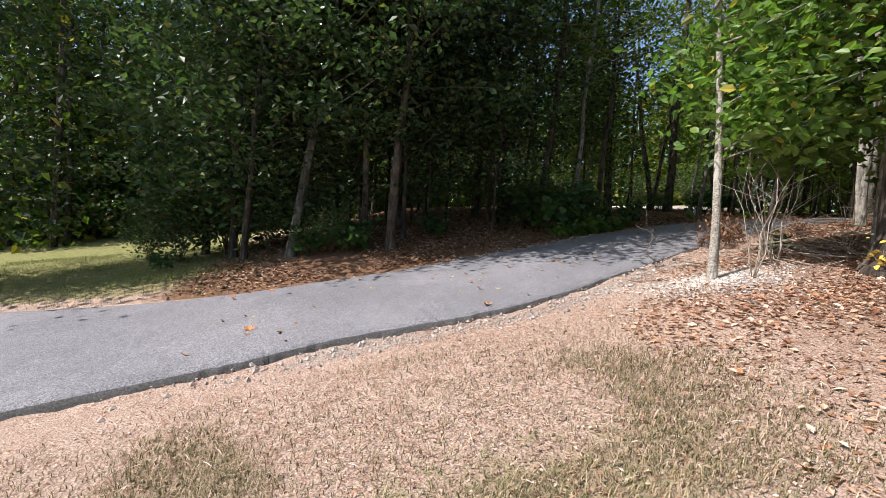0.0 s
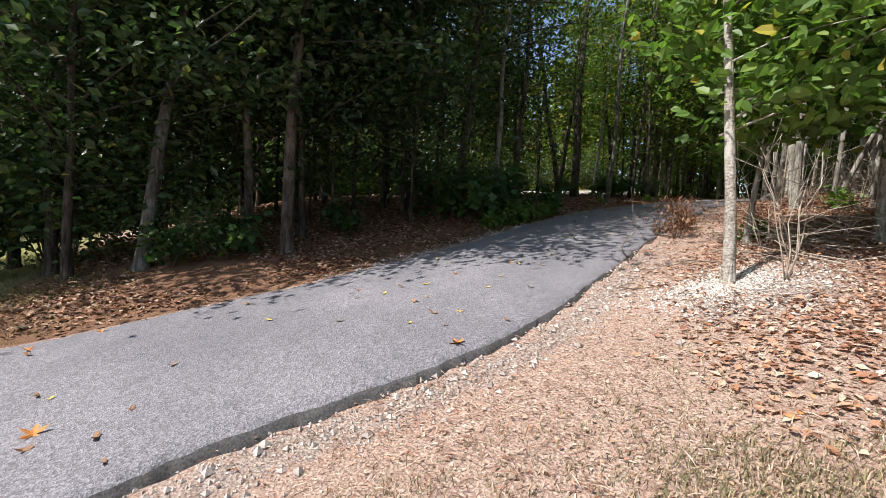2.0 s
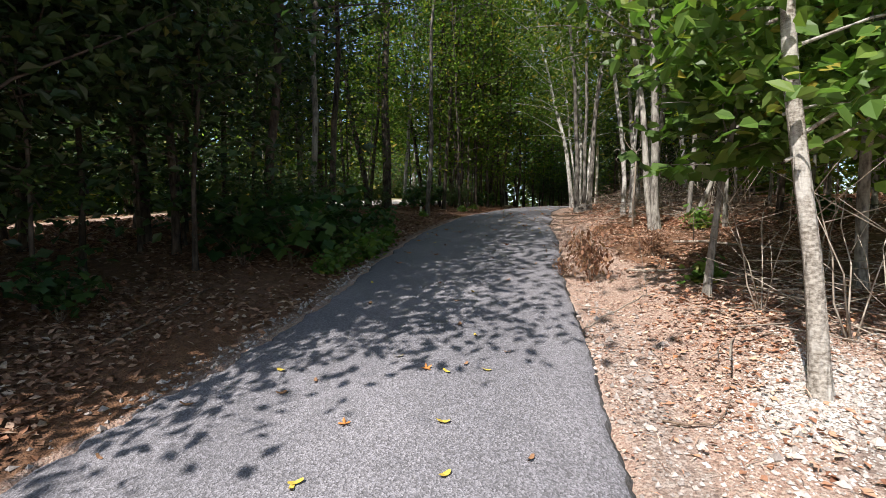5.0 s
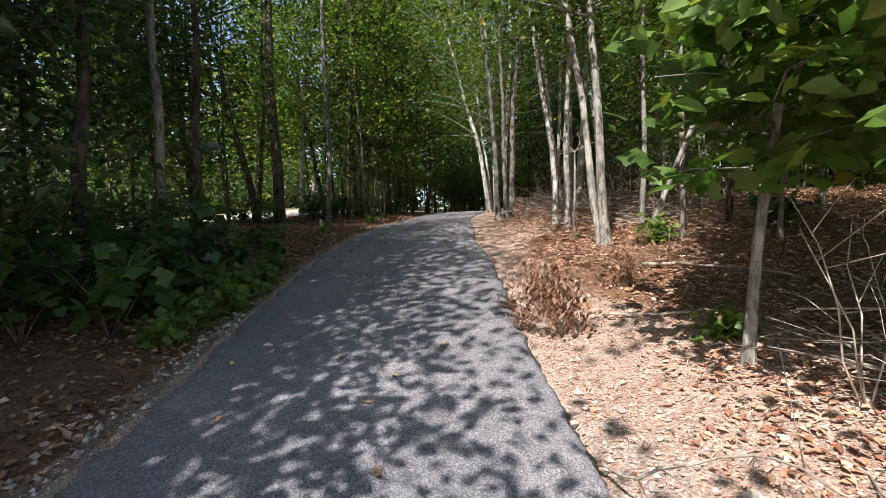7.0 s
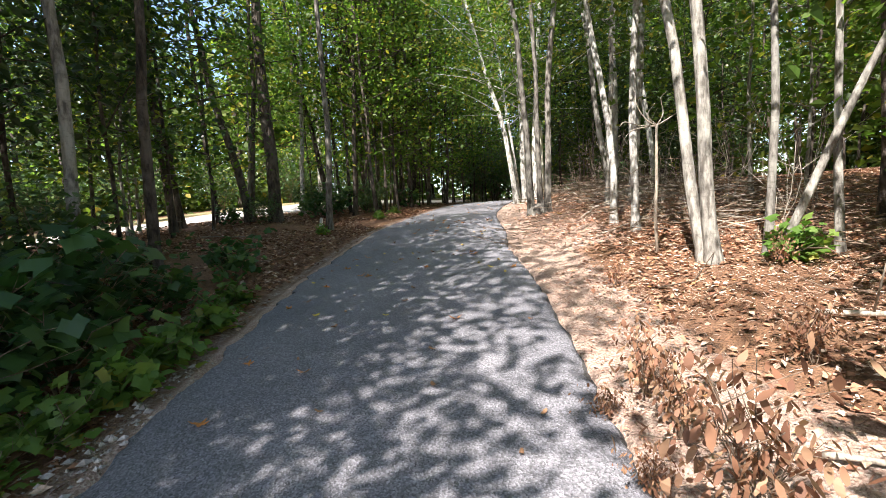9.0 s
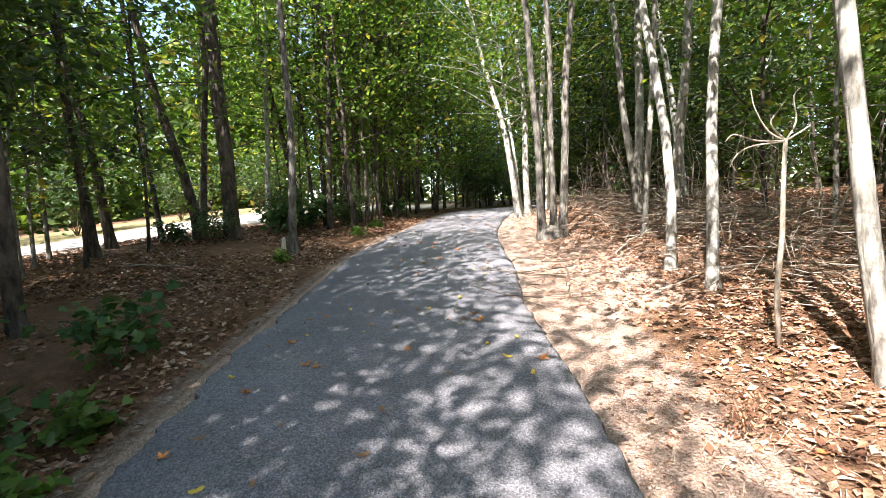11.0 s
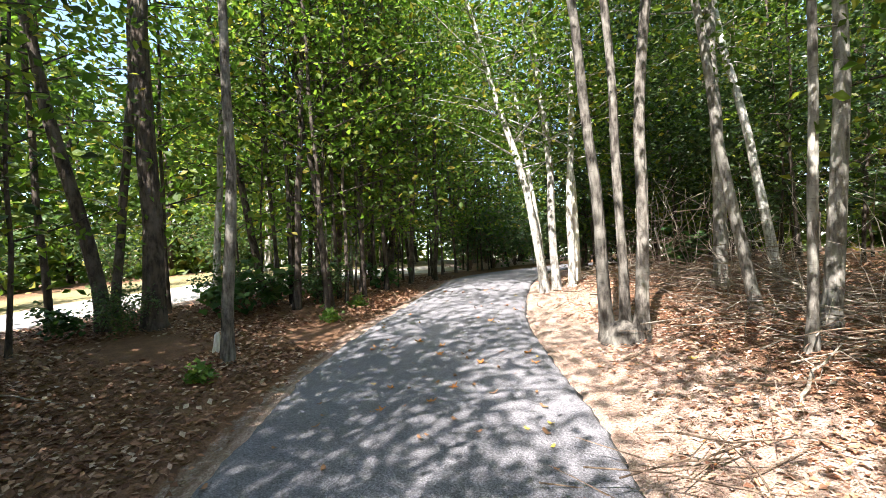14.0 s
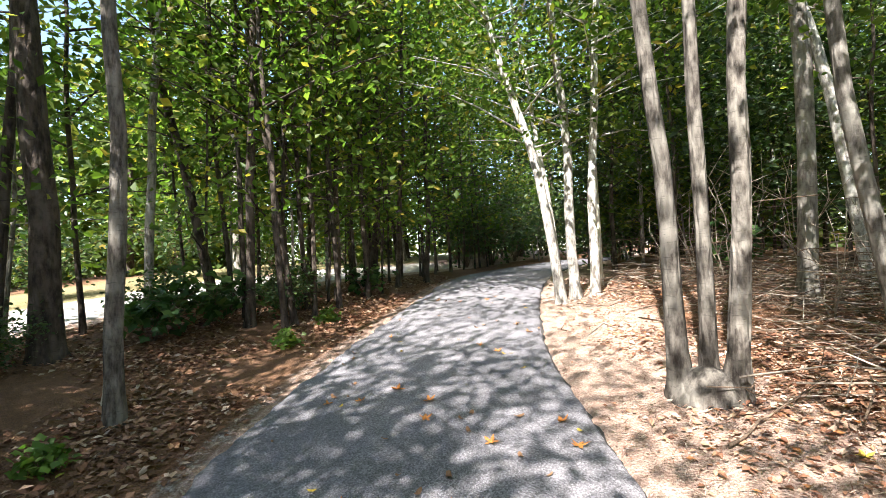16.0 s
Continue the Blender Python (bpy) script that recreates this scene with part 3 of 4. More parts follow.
def clump_tree(x, y, stems, height, bark, leaf, label):
    """Several stems that rise from one swollen foot."""
    g = np.random.default_rng(5)
    base = new("tree")
    base.location = (x, y, float(ground_z(x, y)[0]))
    foot = tube([(0, 0, -0.25), (0, 0, 0.0), (0, 0, 0.1), (0, 0, 0.16), (0, 0, 0.21), (0.0, 0, 0.24)], [0.34, 0.29, 0.245, 0.20, 0.15, 0.05], 18, 0.09, 4)
    fv = foot[0] * [0.75, 1.0, 1.0]
    part("root_base", mesh_of("root_base", fv, [foot[1], foot[2]], bark, True), base, "swollen earth-stained root base")
    for k, (dx, dy, r, lean) in enumerate(stems):
        stem, rad = stem_line(r, height, lean, (0, 0, 2.0), g, 22, 0.8)
        stem = stem + [dx, dy, 0]
        tubes, pts = limbs_and_sprays(g, stem, 5.0, height, 1.6, 14, 5, 26)
        v, f = join([tube(stem, rad, 16, 0.12, k)] + tubes)
        trunk = part("trunk", mesh_of("trunk", v, f, bark, True), base)
        lv, lf = leaf_blades(pts, 0.115, g, 0.95, 0.3)
        part("crown", mesh_of("crown", lv, lf, leaf), trunk, "loose crown of green leaves")
    return tagged(base, label, "tree", "woodland trees")


clump_tree(12.4, 13.26, ((0.0, 0.19, 0.074, (-0.01, 0.055)), (0.06, 0.0, 0.06, (0.0, 0.006)), (0.02, -0.18, 0.076, (0.01, -0.075))), 12.5, BARK_PLATED, LEAF_WOOD,
           "three shaggy grey-brown stems rising from one swollen base")
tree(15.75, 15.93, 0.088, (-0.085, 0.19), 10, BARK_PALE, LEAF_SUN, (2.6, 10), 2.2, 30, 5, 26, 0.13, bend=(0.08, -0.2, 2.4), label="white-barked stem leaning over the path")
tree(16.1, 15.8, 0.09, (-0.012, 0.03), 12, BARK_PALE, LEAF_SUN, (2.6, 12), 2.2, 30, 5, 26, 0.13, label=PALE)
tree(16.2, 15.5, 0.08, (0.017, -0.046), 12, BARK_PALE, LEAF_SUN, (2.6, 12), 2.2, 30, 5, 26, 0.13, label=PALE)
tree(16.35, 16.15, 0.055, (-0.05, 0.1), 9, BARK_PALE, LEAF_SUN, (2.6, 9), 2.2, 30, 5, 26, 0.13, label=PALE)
tree(4.65, 6.77, 0.036, (0.03, -0.08), 4.6, BARK_GREY, LEAF_BRIGHT, (1.2, 2.4), 0.6, 14, 4, 8, 0.19, label="crooked sapling with broad bright leaves", lobed=True, spread=0.19)

# ---- left side, between the path and the lane ----
DARK = "dark-trunked tree in the shade beside the path"
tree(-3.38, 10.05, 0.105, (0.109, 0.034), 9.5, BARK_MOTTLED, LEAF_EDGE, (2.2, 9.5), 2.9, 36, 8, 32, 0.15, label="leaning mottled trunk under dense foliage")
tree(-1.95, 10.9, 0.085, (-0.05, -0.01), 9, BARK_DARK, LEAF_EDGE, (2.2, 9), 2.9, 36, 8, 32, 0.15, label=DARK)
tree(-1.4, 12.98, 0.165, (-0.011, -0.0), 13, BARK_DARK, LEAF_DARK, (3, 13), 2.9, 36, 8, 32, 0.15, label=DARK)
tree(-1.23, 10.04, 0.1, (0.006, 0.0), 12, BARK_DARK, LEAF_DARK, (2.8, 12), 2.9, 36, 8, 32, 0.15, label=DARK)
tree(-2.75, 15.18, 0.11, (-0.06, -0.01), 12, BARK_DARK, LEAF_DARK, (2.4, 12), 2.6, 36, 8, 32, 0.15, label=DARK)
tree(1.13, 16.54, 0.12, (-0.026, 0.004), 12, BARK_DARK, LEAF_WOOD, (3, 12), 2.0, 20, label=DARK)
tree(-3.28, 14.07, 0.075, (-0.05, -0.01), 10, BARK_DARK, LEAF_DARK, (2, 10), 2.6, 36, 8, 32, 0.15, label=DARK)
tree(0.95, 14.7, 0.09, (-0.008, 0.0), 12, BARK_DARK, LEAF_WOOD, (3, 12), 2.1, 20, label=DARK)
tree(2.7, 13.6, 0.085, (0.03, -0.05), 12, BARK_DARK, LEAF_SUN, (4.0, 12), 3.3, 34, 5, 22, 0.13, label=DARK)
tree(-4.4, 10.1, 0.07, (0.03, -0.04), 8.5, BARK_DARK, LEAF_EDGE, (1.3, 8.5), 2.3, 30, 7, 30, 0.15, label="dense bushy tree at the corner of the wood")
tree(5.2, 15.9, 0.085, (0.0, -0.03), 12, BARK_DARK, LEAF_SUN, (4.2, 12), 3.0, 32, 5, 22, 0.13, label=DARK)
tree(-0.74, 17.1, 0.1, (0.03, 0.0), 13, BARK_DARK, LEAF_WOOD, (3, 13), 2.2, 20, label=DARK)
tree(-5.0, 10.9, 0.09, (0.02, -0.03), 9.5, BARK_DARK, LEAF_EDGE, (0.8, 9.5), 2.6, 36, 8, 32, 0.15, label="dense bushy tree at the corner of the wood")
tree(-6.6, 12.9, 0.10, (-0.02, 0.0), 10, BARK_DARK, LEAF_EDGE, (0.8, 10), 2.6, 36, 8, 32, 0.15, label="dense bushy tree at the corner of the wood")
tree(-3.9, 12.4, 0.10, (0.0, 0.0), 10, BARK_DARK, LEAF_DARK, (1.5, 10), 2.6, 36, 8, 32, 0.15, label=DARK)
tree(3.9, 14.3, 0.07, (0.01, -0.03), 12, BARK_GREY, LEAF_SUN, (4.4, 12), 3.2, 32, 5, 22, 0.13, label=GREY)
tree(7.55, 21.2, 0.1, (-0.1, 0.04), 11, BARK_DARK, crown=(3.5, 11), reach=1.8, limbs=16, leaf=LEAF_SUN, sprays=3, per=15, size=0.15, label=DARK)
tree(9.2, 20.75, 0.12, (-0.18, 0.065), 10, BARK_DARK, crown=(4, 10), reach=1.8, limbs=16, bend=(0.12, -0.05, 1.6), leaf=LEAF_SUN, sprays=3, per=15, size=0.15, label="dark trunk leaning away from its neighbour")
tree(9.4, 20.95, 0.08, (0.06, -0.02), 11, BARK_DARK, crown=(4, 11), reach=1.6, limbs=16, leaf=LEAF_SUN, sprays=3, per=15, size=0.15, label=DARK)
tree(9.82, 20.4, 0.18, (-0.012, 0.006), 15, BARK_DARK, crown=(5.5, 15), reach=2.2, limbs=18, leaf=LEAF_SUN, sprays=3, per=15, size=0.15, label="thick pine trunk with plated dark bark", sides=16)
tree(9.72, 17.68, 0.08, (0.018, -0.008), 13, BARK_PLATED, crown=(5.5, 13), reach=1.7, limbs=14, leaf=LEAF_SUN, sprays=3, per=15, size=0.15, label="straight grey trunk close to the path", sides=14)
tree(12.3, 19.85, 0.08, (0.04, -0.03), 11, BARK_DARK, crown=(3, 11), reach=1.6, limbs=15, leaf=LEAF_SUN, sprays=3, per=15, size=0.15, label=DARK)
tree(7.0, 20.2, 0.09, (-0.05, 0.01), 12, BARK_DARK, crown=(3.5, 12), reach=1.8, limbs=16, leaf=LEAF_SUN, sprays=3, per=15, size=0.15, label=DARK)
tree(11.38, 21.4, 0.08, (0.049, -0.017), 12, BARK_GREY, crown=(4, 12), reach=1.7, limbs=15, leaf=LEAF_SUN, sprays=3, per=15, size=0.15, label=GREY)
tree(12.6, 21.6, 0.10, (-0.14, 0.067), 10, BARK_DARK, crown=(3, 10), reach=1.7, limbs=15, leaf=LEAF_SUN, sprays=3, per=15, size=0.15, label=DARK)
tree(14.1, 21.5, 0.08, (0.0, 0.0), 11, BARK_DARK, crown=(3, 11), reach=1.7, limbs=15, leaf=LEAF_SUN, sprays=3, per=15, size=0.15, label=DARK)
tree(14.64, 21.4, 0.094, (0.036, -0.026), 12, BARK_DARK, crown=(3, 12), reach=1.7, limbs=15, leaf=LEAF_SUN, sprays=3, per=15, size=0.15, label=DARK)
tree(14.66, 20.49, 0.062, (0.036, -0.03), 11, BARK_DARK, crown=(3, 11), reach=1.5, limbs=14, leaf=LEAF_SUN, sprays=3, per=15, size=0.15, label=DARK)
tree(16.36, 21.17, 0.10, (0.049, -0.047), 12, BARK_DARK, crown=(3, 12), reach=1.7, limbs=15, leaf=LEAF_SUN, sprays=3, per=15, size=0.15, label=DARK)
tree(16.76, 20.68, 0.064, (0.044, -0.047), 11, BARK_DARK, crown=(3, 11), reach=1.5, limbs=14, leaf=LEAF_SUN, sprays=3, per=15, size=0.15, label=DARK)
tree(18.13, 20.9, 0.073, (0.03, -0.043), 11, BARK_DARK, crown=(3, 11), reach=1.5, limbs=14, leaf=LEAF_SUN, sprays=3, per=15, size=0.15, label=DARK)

# ---- the wood: repeated trees ----
def seedbed(n, x0, x1, y0, y1, ok, gap, g, taken):
    """Scattered places with a least gap between them."""
    out = []
    xs, ys = g.uniform(x0, x1, n * 25), g.uniform(y0, y1, n * 25)
    good = ok(xs, ys)
    for x, y in zip(xs[good], ys[good]):
        if len(out) == n:
            break
        if all((x - a) ** 2 + (y - b) ** 2 > gap * gap for a, b in taken):
            taken.append((x, y))
            out.append((x, y))
    return out


taken = [(o.location.x, o.location.y) for o in scene.objects if o.type == "EMPTY"]
g = np.random.default_rng(23)
AWAY = (0.0, -300.0)
protos = {}
for i in range(4):
    protos["pole", i] = (0.034 + 0.009 * i, 10.5 + i, BARK_DARK, LEAF_WOOD, (1.7 + 0.5 * i, 10.5 + i), 1.6, 19, 4, 22)
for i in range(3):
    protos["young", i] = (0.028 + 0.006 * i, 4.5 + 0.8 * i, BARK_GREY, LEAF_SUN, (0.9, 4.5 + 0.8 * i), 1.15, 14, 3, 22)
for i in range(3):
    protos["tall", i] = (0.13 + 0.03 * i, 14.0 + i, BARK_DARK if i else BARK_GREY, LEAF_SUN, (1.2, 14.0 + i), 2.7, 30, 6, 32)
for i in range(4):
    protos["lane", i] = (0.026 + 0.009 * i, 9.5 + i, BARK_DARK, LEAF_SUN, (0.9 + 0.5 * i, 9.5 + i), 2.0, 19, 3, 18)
# Gloom, shade and dark kinds carry the shade in their leaf colour.
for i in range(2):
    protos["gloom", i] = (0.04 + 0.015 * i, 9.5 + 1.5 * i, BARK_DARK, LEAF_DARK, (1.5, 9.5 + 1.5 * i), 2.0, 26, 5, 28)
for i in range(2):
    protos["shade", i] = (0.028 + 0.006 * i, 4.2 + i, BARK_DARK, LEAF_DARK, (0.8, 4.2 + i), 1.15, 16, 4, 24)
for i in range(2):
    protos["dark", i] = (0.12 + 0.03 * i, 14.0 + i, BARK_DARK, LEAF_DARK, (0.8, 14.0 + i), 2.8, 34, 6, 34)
KIND_LABEL = {"gloom": "slim dark tree with dense leaves toned as in shade", "shade": "leafy young tree with deep shade in its leaf colour", "lane": "thin dark-stemmed tree with airy leaves coloured as sunlit", "dark": "tall leafy tree by the field with shade in its leaf colour", "pole": "thin straight woodland tree with narrow leafy crown", "young": "leafy young tree in the undergrowth", "tall": "tall broad-crowned tree deep in the wood"}


def right_of(x, y):
    return -line_distance(RIGHT, x, y)


def left_of(x, y):
    return line_distance(LEFT, x, y)


def lane_side(x, y):
    return line_distance(LANE, x, y)


def sunny(x, y):
    """The open ground at the start, and where trees would shade it."""
    return (y < 6.5 + 0.3 * x) & (x < 5.5)


def belt(x, y):
    return (left_of(x, y) > 1.3) & (lane_side(x, y) < -1.6) & (x > -4.2)


def bank(x, y):
    """The belt without the open leafy bank beside the path."""
    return belt(x, y) & ((left_of(x, y) > 4.3) | (x < 2.5) | (x > 13.0))


def beyond(x, y):
    return lane_side(x, y) > np.where(x > 4, 2.0, 4.5)


def wood_right(x, y):
    return (right_of(x, y) > 2.6) & ~sunny(x, y) & (x > 6.2)


def deep_right(x, y):
    return (right_of(x, y) > 5.5) & (x > 7.5)


places = {"gloom": [], "pole": [], "young": [], "tall": [], "dark": [], "lane": [], "shade": []}
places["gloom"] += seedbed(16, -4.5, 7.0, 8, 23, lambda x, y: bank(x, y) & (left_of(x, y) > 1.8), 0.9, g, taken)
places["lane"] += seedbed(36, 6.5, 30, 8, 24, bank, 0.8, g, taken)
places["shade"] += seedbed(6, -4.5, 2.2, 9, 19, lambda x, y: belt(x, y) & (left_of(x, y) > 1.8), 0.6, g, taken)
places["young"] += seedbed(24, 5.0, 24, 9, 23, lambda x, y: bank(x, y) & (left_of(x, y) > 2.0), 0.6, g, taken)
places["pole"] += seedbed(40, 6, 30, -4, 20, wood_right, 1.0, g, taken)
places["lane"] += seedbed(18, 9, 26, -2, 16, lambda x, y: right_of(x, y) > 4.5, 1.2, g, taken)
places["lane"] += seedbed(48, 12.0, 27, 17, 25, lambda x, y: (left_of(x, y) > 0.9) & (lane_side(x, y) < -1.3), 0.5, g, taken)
places["gloom"] += seedbed(20, 19, 34, 13, 27, lambda x, y: ((right_of(x, y) > 1.3) | (left_of(x, y) > 1.3)) & (np.abs(lane_side(x, y)) > 1.6), 1.2, g, taken)
places["shade"] += seedbed(8, 6.5, 24, 0, 15, lambda x, y: right_of(x, y) > 4.0, 0.9, g, taken)
places["young"] += seedbed(22, 8, 28, -3, 18, lambda x, y: (right_of(x, y) > 4.2) & (x > 7.5), 0.8, g, taken)
places["young"] += seedbed(16, 5.6, 13, 0.5, 8.5, lambda x, y: right_of(x, y) > 3.0, 0.7, g, taken)
places["tall"] += seedbed(24, 10, 40, -10, 19, lambda x, y: right_of(x, y) > 7.5, 2.4, g, taken)
places["dark"] += seedbed(20, -30, -2, 20, 38, beyond, 2.3, g, taken)
places["tall"] += seedbed(8, 14, 36, 25, 42, beyond, 2.6, g, taken)
places["tall"] += seedbed(9, 26, 40, 12, 30, lambda x, y: (right_of(x, y) > 2) | (left_of(x, y) > 2), 2.0, g, taken)
places["young"] += seedbed(22, 20, 34, 14, 27, lambda x, y: ((right_of(x, y) > 0.9) | (left_of(x, y) > 0.9)) & (np.abs(lane_side(x, y)) > 1.4), 0.8, g, taken)
places["pole"] += seedbed(12, 18.5, 34, 14, 27, lambda x, y: ((right_of(x, y) > 1.2) | (left_of(x, y) > 1.2)) & (np.abs(lane_side(x, y)) > 1.6), 0.9, g, taken)
places["dark"] += [(-10.4, 9.4), (-12.8, 8.7), (-15.5, 9.4)]
for kind, spots in places.items():
    made = []
    count = sum(1 for k in protos if k[0] == kind)
    for n, (x, y) in enumerate(spots):
        z = float(ground_z(x, y)[0])
        if n < count:
            r, h, bark, leaf, crown, reach, limbs, sprays, per = protos[kind, n]
            ob = tree(x, y, r, (g.normal(0, 0.02), g.normal(0, 0.02)), h, bark, leaf, crown, reach, limbs, sprays, per, 0.15 if kind not in ("tall", "dark") else 0.19,
                      label=KIND_LABEL[kind], sides=7, spread=0.42 if kind not in ("tall", "dark") else 0.6)
            made.append(ob)
        else:
            k = g.uniform(0.82, 1.2)
            m = Matrix.Translation((x, y, z)) @ pose(0, 0, 0, g.normal(0, 2.2), g.normal(0, 2.2), g.uniform(0, 360)) @ Matrix.Diagonal((k, k, k * g.uniform(0.9, 1.1), 1))
            copy_thing(made[n % count], m)


def build_far_woods():
    """The woods beyond, where no single tree can be told."""
    g = np.random.default_rng(41)
    tubes, pts = [], []
    a, d = g.uniform(-1.25, 2.9, 600), 24 + 34 * g.uniform(0, 1, 600) ** 1.4
    xs, ys = 6 + d * np.cos(a), 10 + d * np.sin(a)
    good = (np.abs(lane_side(xs, ys)) > 2) & ((left_of(xs, ys) > 0.8) | (right_of(xs, ys) > 0.8))
    xs, ys = xs[good][:330], ys[good][:330]
    for x, y, z in zip(xs, ys, ground_z(xs, ys)):
        gap = math.exp(-((math.degrees(math.atan2(y - 8, x - 2)) - 63) / 9) ** 2)
        h = g.uniform(11, 20) * (1 - 0.38 * gap)
        r = g.uniform(0.08, 0.2)
        tubes.append(tube([(x, y, z - 0.3), (x + g.normal(0, 0.15), y, z + h * 0.4), (x + g.normal(0, 0.3), y, z + h)], [r, r * 0.8, 0.03], 6))
        k = 520
        th, f = g.uniform(0, 6.28, k), g.uniform(0, 1, k)
        rad = 2.6 * np.sin(math.pi * np.clip(0.12 + 0.85 * f, 0, 1)) * np.sqrt(g.uniform(0, 1, k))
        pts.append(np.column_stack([x + rad * np.cos(th), y + rad * np.sin(th), z + 0.2 + f * (h - 0.2)]))
        k = 70
        pts.append(np.column_stack([x + g.normal(0, 1.6, k), y + g.normal(0, 1.6, k), z + np.abs(g.normal(0, 1.3, k))]))
    v, f = join(tubes)
    lv, lf = leaf_blades(np.vstack(pts), 0.5, g, 0.95)
    me = mesh_of("far_woods", np.vstack([v, lv]), [f[0], f[1], lf + len(v)], [BARK_DARK, BARK_DARK, LEAF_WOOD])
    tagged(new("far_woods", me), "dense green woods in the distance", "woods", kind="stuff")


build_far_woods()


# ---- shrubs and undergrowth ----
def shrub(x, y, height, width, stems, leaves, size, bark, leaf, label, name="shrub", group="", seed=1, fine=True, arch=0.35, z=None, flat=0.8, wide=0.33, blade=""):
    """Several stems from one root, with leaves along their outer two thirds."""
    g = np.random.default_rng(seed)
    base = new(name)
    base.location = (x, y, float(ground_z(x, y)[0]) if z is None else z)
    pts = []
    for i in range(stems):
        tubes = []
        th = i * 2.4 + g.uniform(-0.6, 0.6)
        h, w = height * g.uniform(0.6, 1.0), width * g.uniform(0.4, 1.0)
        line = [np.array([math.cos(th) * w * k ** 1.3, math.sin(th) * w * k ** 1.3, -0.05 + h * (k - arch * k ** 3 * 0.5)]) + g.normal(0, 0.03, 3) * min(k * 4, 1) for k in (0, 0.25, 0.5, 0.75, 1.0)]
        r = 0.004 + 0.0035 * h
        tubes.append(tube(line, [r, r * 0.8, r * 0.65, r * 0.45, 0.003], 5))
        ln = np.array(line)
        for _ in range(3):
            k = g.uniform(0.35, 0.85)
            a = np.array([np.interp(k, [0, 0.25, 0.5, 0.75, 1], ln[:, j]) for j in range(3)])
            b = a + np.array([g.normal(0, 0.22), g.normal(0, 0.22), g.uniform(0.05, 0.3)]) * max(height, 0.6)
            tubes.append(tube([a, (a + b) / 2 + g.normal(0, 0.02, 3), b], [r * 0.5, r * 0.35, 0.002], 4))
            if leaves:
                pts.append(a + (b - a) * g.uniform(0.2, 1.1, leaves // 4)[:, None] + g.normal(0, 0.09 * max(height, 0.7), (leaves // 4, 3)))
        if leaves:
            k = g.uniform(0.3, 1.05, leaves // 4)
            c = np.stack([np.interp(k, [0, 0.25, 0.5, 0.75, 1], ln[:, j]) for j in range(3)], 1)
            pts.append(c + g.normal(0, 0.09 * max(height, 0.7), (leaves // 4, 3)))
        v, f = join(tubes)
        part("stem", mesh_of("stem", v, f, bark, True), base)
    if leaves:
        p = np.vstack(pts)
        p[:, 2] = np.maximum(p[:, 2], 0.03)
        lv, lf = lobed_blades(p, size, g) if blade == "lobed" else hanging_blades(p, size, g) if blade == "limp" else leaf_blades(p, size, g, flat, 0.3, wide, fine)
        part("foliage", mesh_of("foliage", lv, lf, leaf), base)
    return tagged(base, label, "shrub", group)


GREEN = "dark green leafy shrub under the trees"
edge_shrub = shrub(-6.6, 11.6, 2.6, 1.2, 12, 130, 0.12, TWIG_DARK, LEAF_EDGE, GREEN, group="undergrowth", seed=5)
low_shrub = shrub(3.3, 12.15, 1.05, 0.75, 8, 26, 0.17, TWIG_DARK, LEAF_SHADE, "leafy green shrub with lobed leaves under the trees", group="undergrowth", seed=6, blade="lobed")
seedling = shrub(4.05, 12.1, 0.45, 0.35, 8, 26, 0.12, TWIG_DARK, LEAF_BRIGHT, "low seedlings with broad fresh green leaves", group="undergrowth", seed=8, blade="lobed")


def repeat(ob, spots, g):
    for x, y, k in spots:
        m = Matrix.Translation((x, y, float(ground_z(x, y)[0]))) @ pose(0, 0, 0, 0, 0, g.uniform(0, 360)) @ Matrix.Scale(k, 4)
        copy_thing(ob, m)


repeat(edge_shrub, [(-5.8, 12.4, 1.6), (-7.8, 12.3, 0.6), (-5.0, 11.5, 1.3), (-4.2, 11.0, 0.75), (-6.2, 13.6, 1.2), (-2.5, 10.0, 0.5), (3.6, 13.8, 0.65), (2.3, 13.0, 0.75),
                    (11.3, 20.6, 0.5), (9.2, 20.0, 0.4), (12.9, 19.7, 0.5), (-22, 23, 2.2), (-19, 24, 2.0), (-16, 24.5, 2.3), (-13, 24.5, 2.0), (-10, 23.5, 2.2), (-7, 23.8, 2.0), (-4, 23.6, 2.2), (-1, 24.6, 2.0), (2, 25.5, 2.0),
                    (5, 24.7, 1.0), (8, 25.8, 1.1), (11, 26.3, 0.9), (14, 26.4, 1.1), (17, 26.6, 0.9), (20, 27.0, 1.1), (27, 26.3, 1.6), (30, 26.6, 1.7), (33, 27.2, 1.8), (37, 26.5, 2.0), (41.5, 19.0, 2.2), (41.8, 21.4, 2.3), (41.6, 23.8, 2.3), (42, 26.0, 2.2), (24, 23.6, 1.5), (26.5, 23.9, 1.6), (21.5, 17.4, 1.2), (24.5, 17.6, 1.4), (27.5, 18.0, 1.5), (31, 18.6, 1.7), (33, 21.6, 1.8), (33.5, 24, 1.8), (29.5, 24.4, 1.6)], g)
repeat(low_shrub, [(2.5, 11.9, 1.25), (3.6, 12.9, 1.1), (4.5, 13.3, 0.7), (1.9, 12.3, 1.25), (5.6, 14.3, 0.7), (-2.1, 9.9, 0.8), (-2.9, 9.9, 0.7), (-0.3, 11.0, 0.7), (-6.4, 10.4, 0.5), (8.6, 20.6, 0.6),
                   (11.0, 20.2, 1.0), (12.0, 20.3, 1.0), (13.4, 20.6, 0.9), (15.4, 20.3, 0.8), (9.3, 6.8, 0.6), (18.0, 13.6, 0.9)], g)
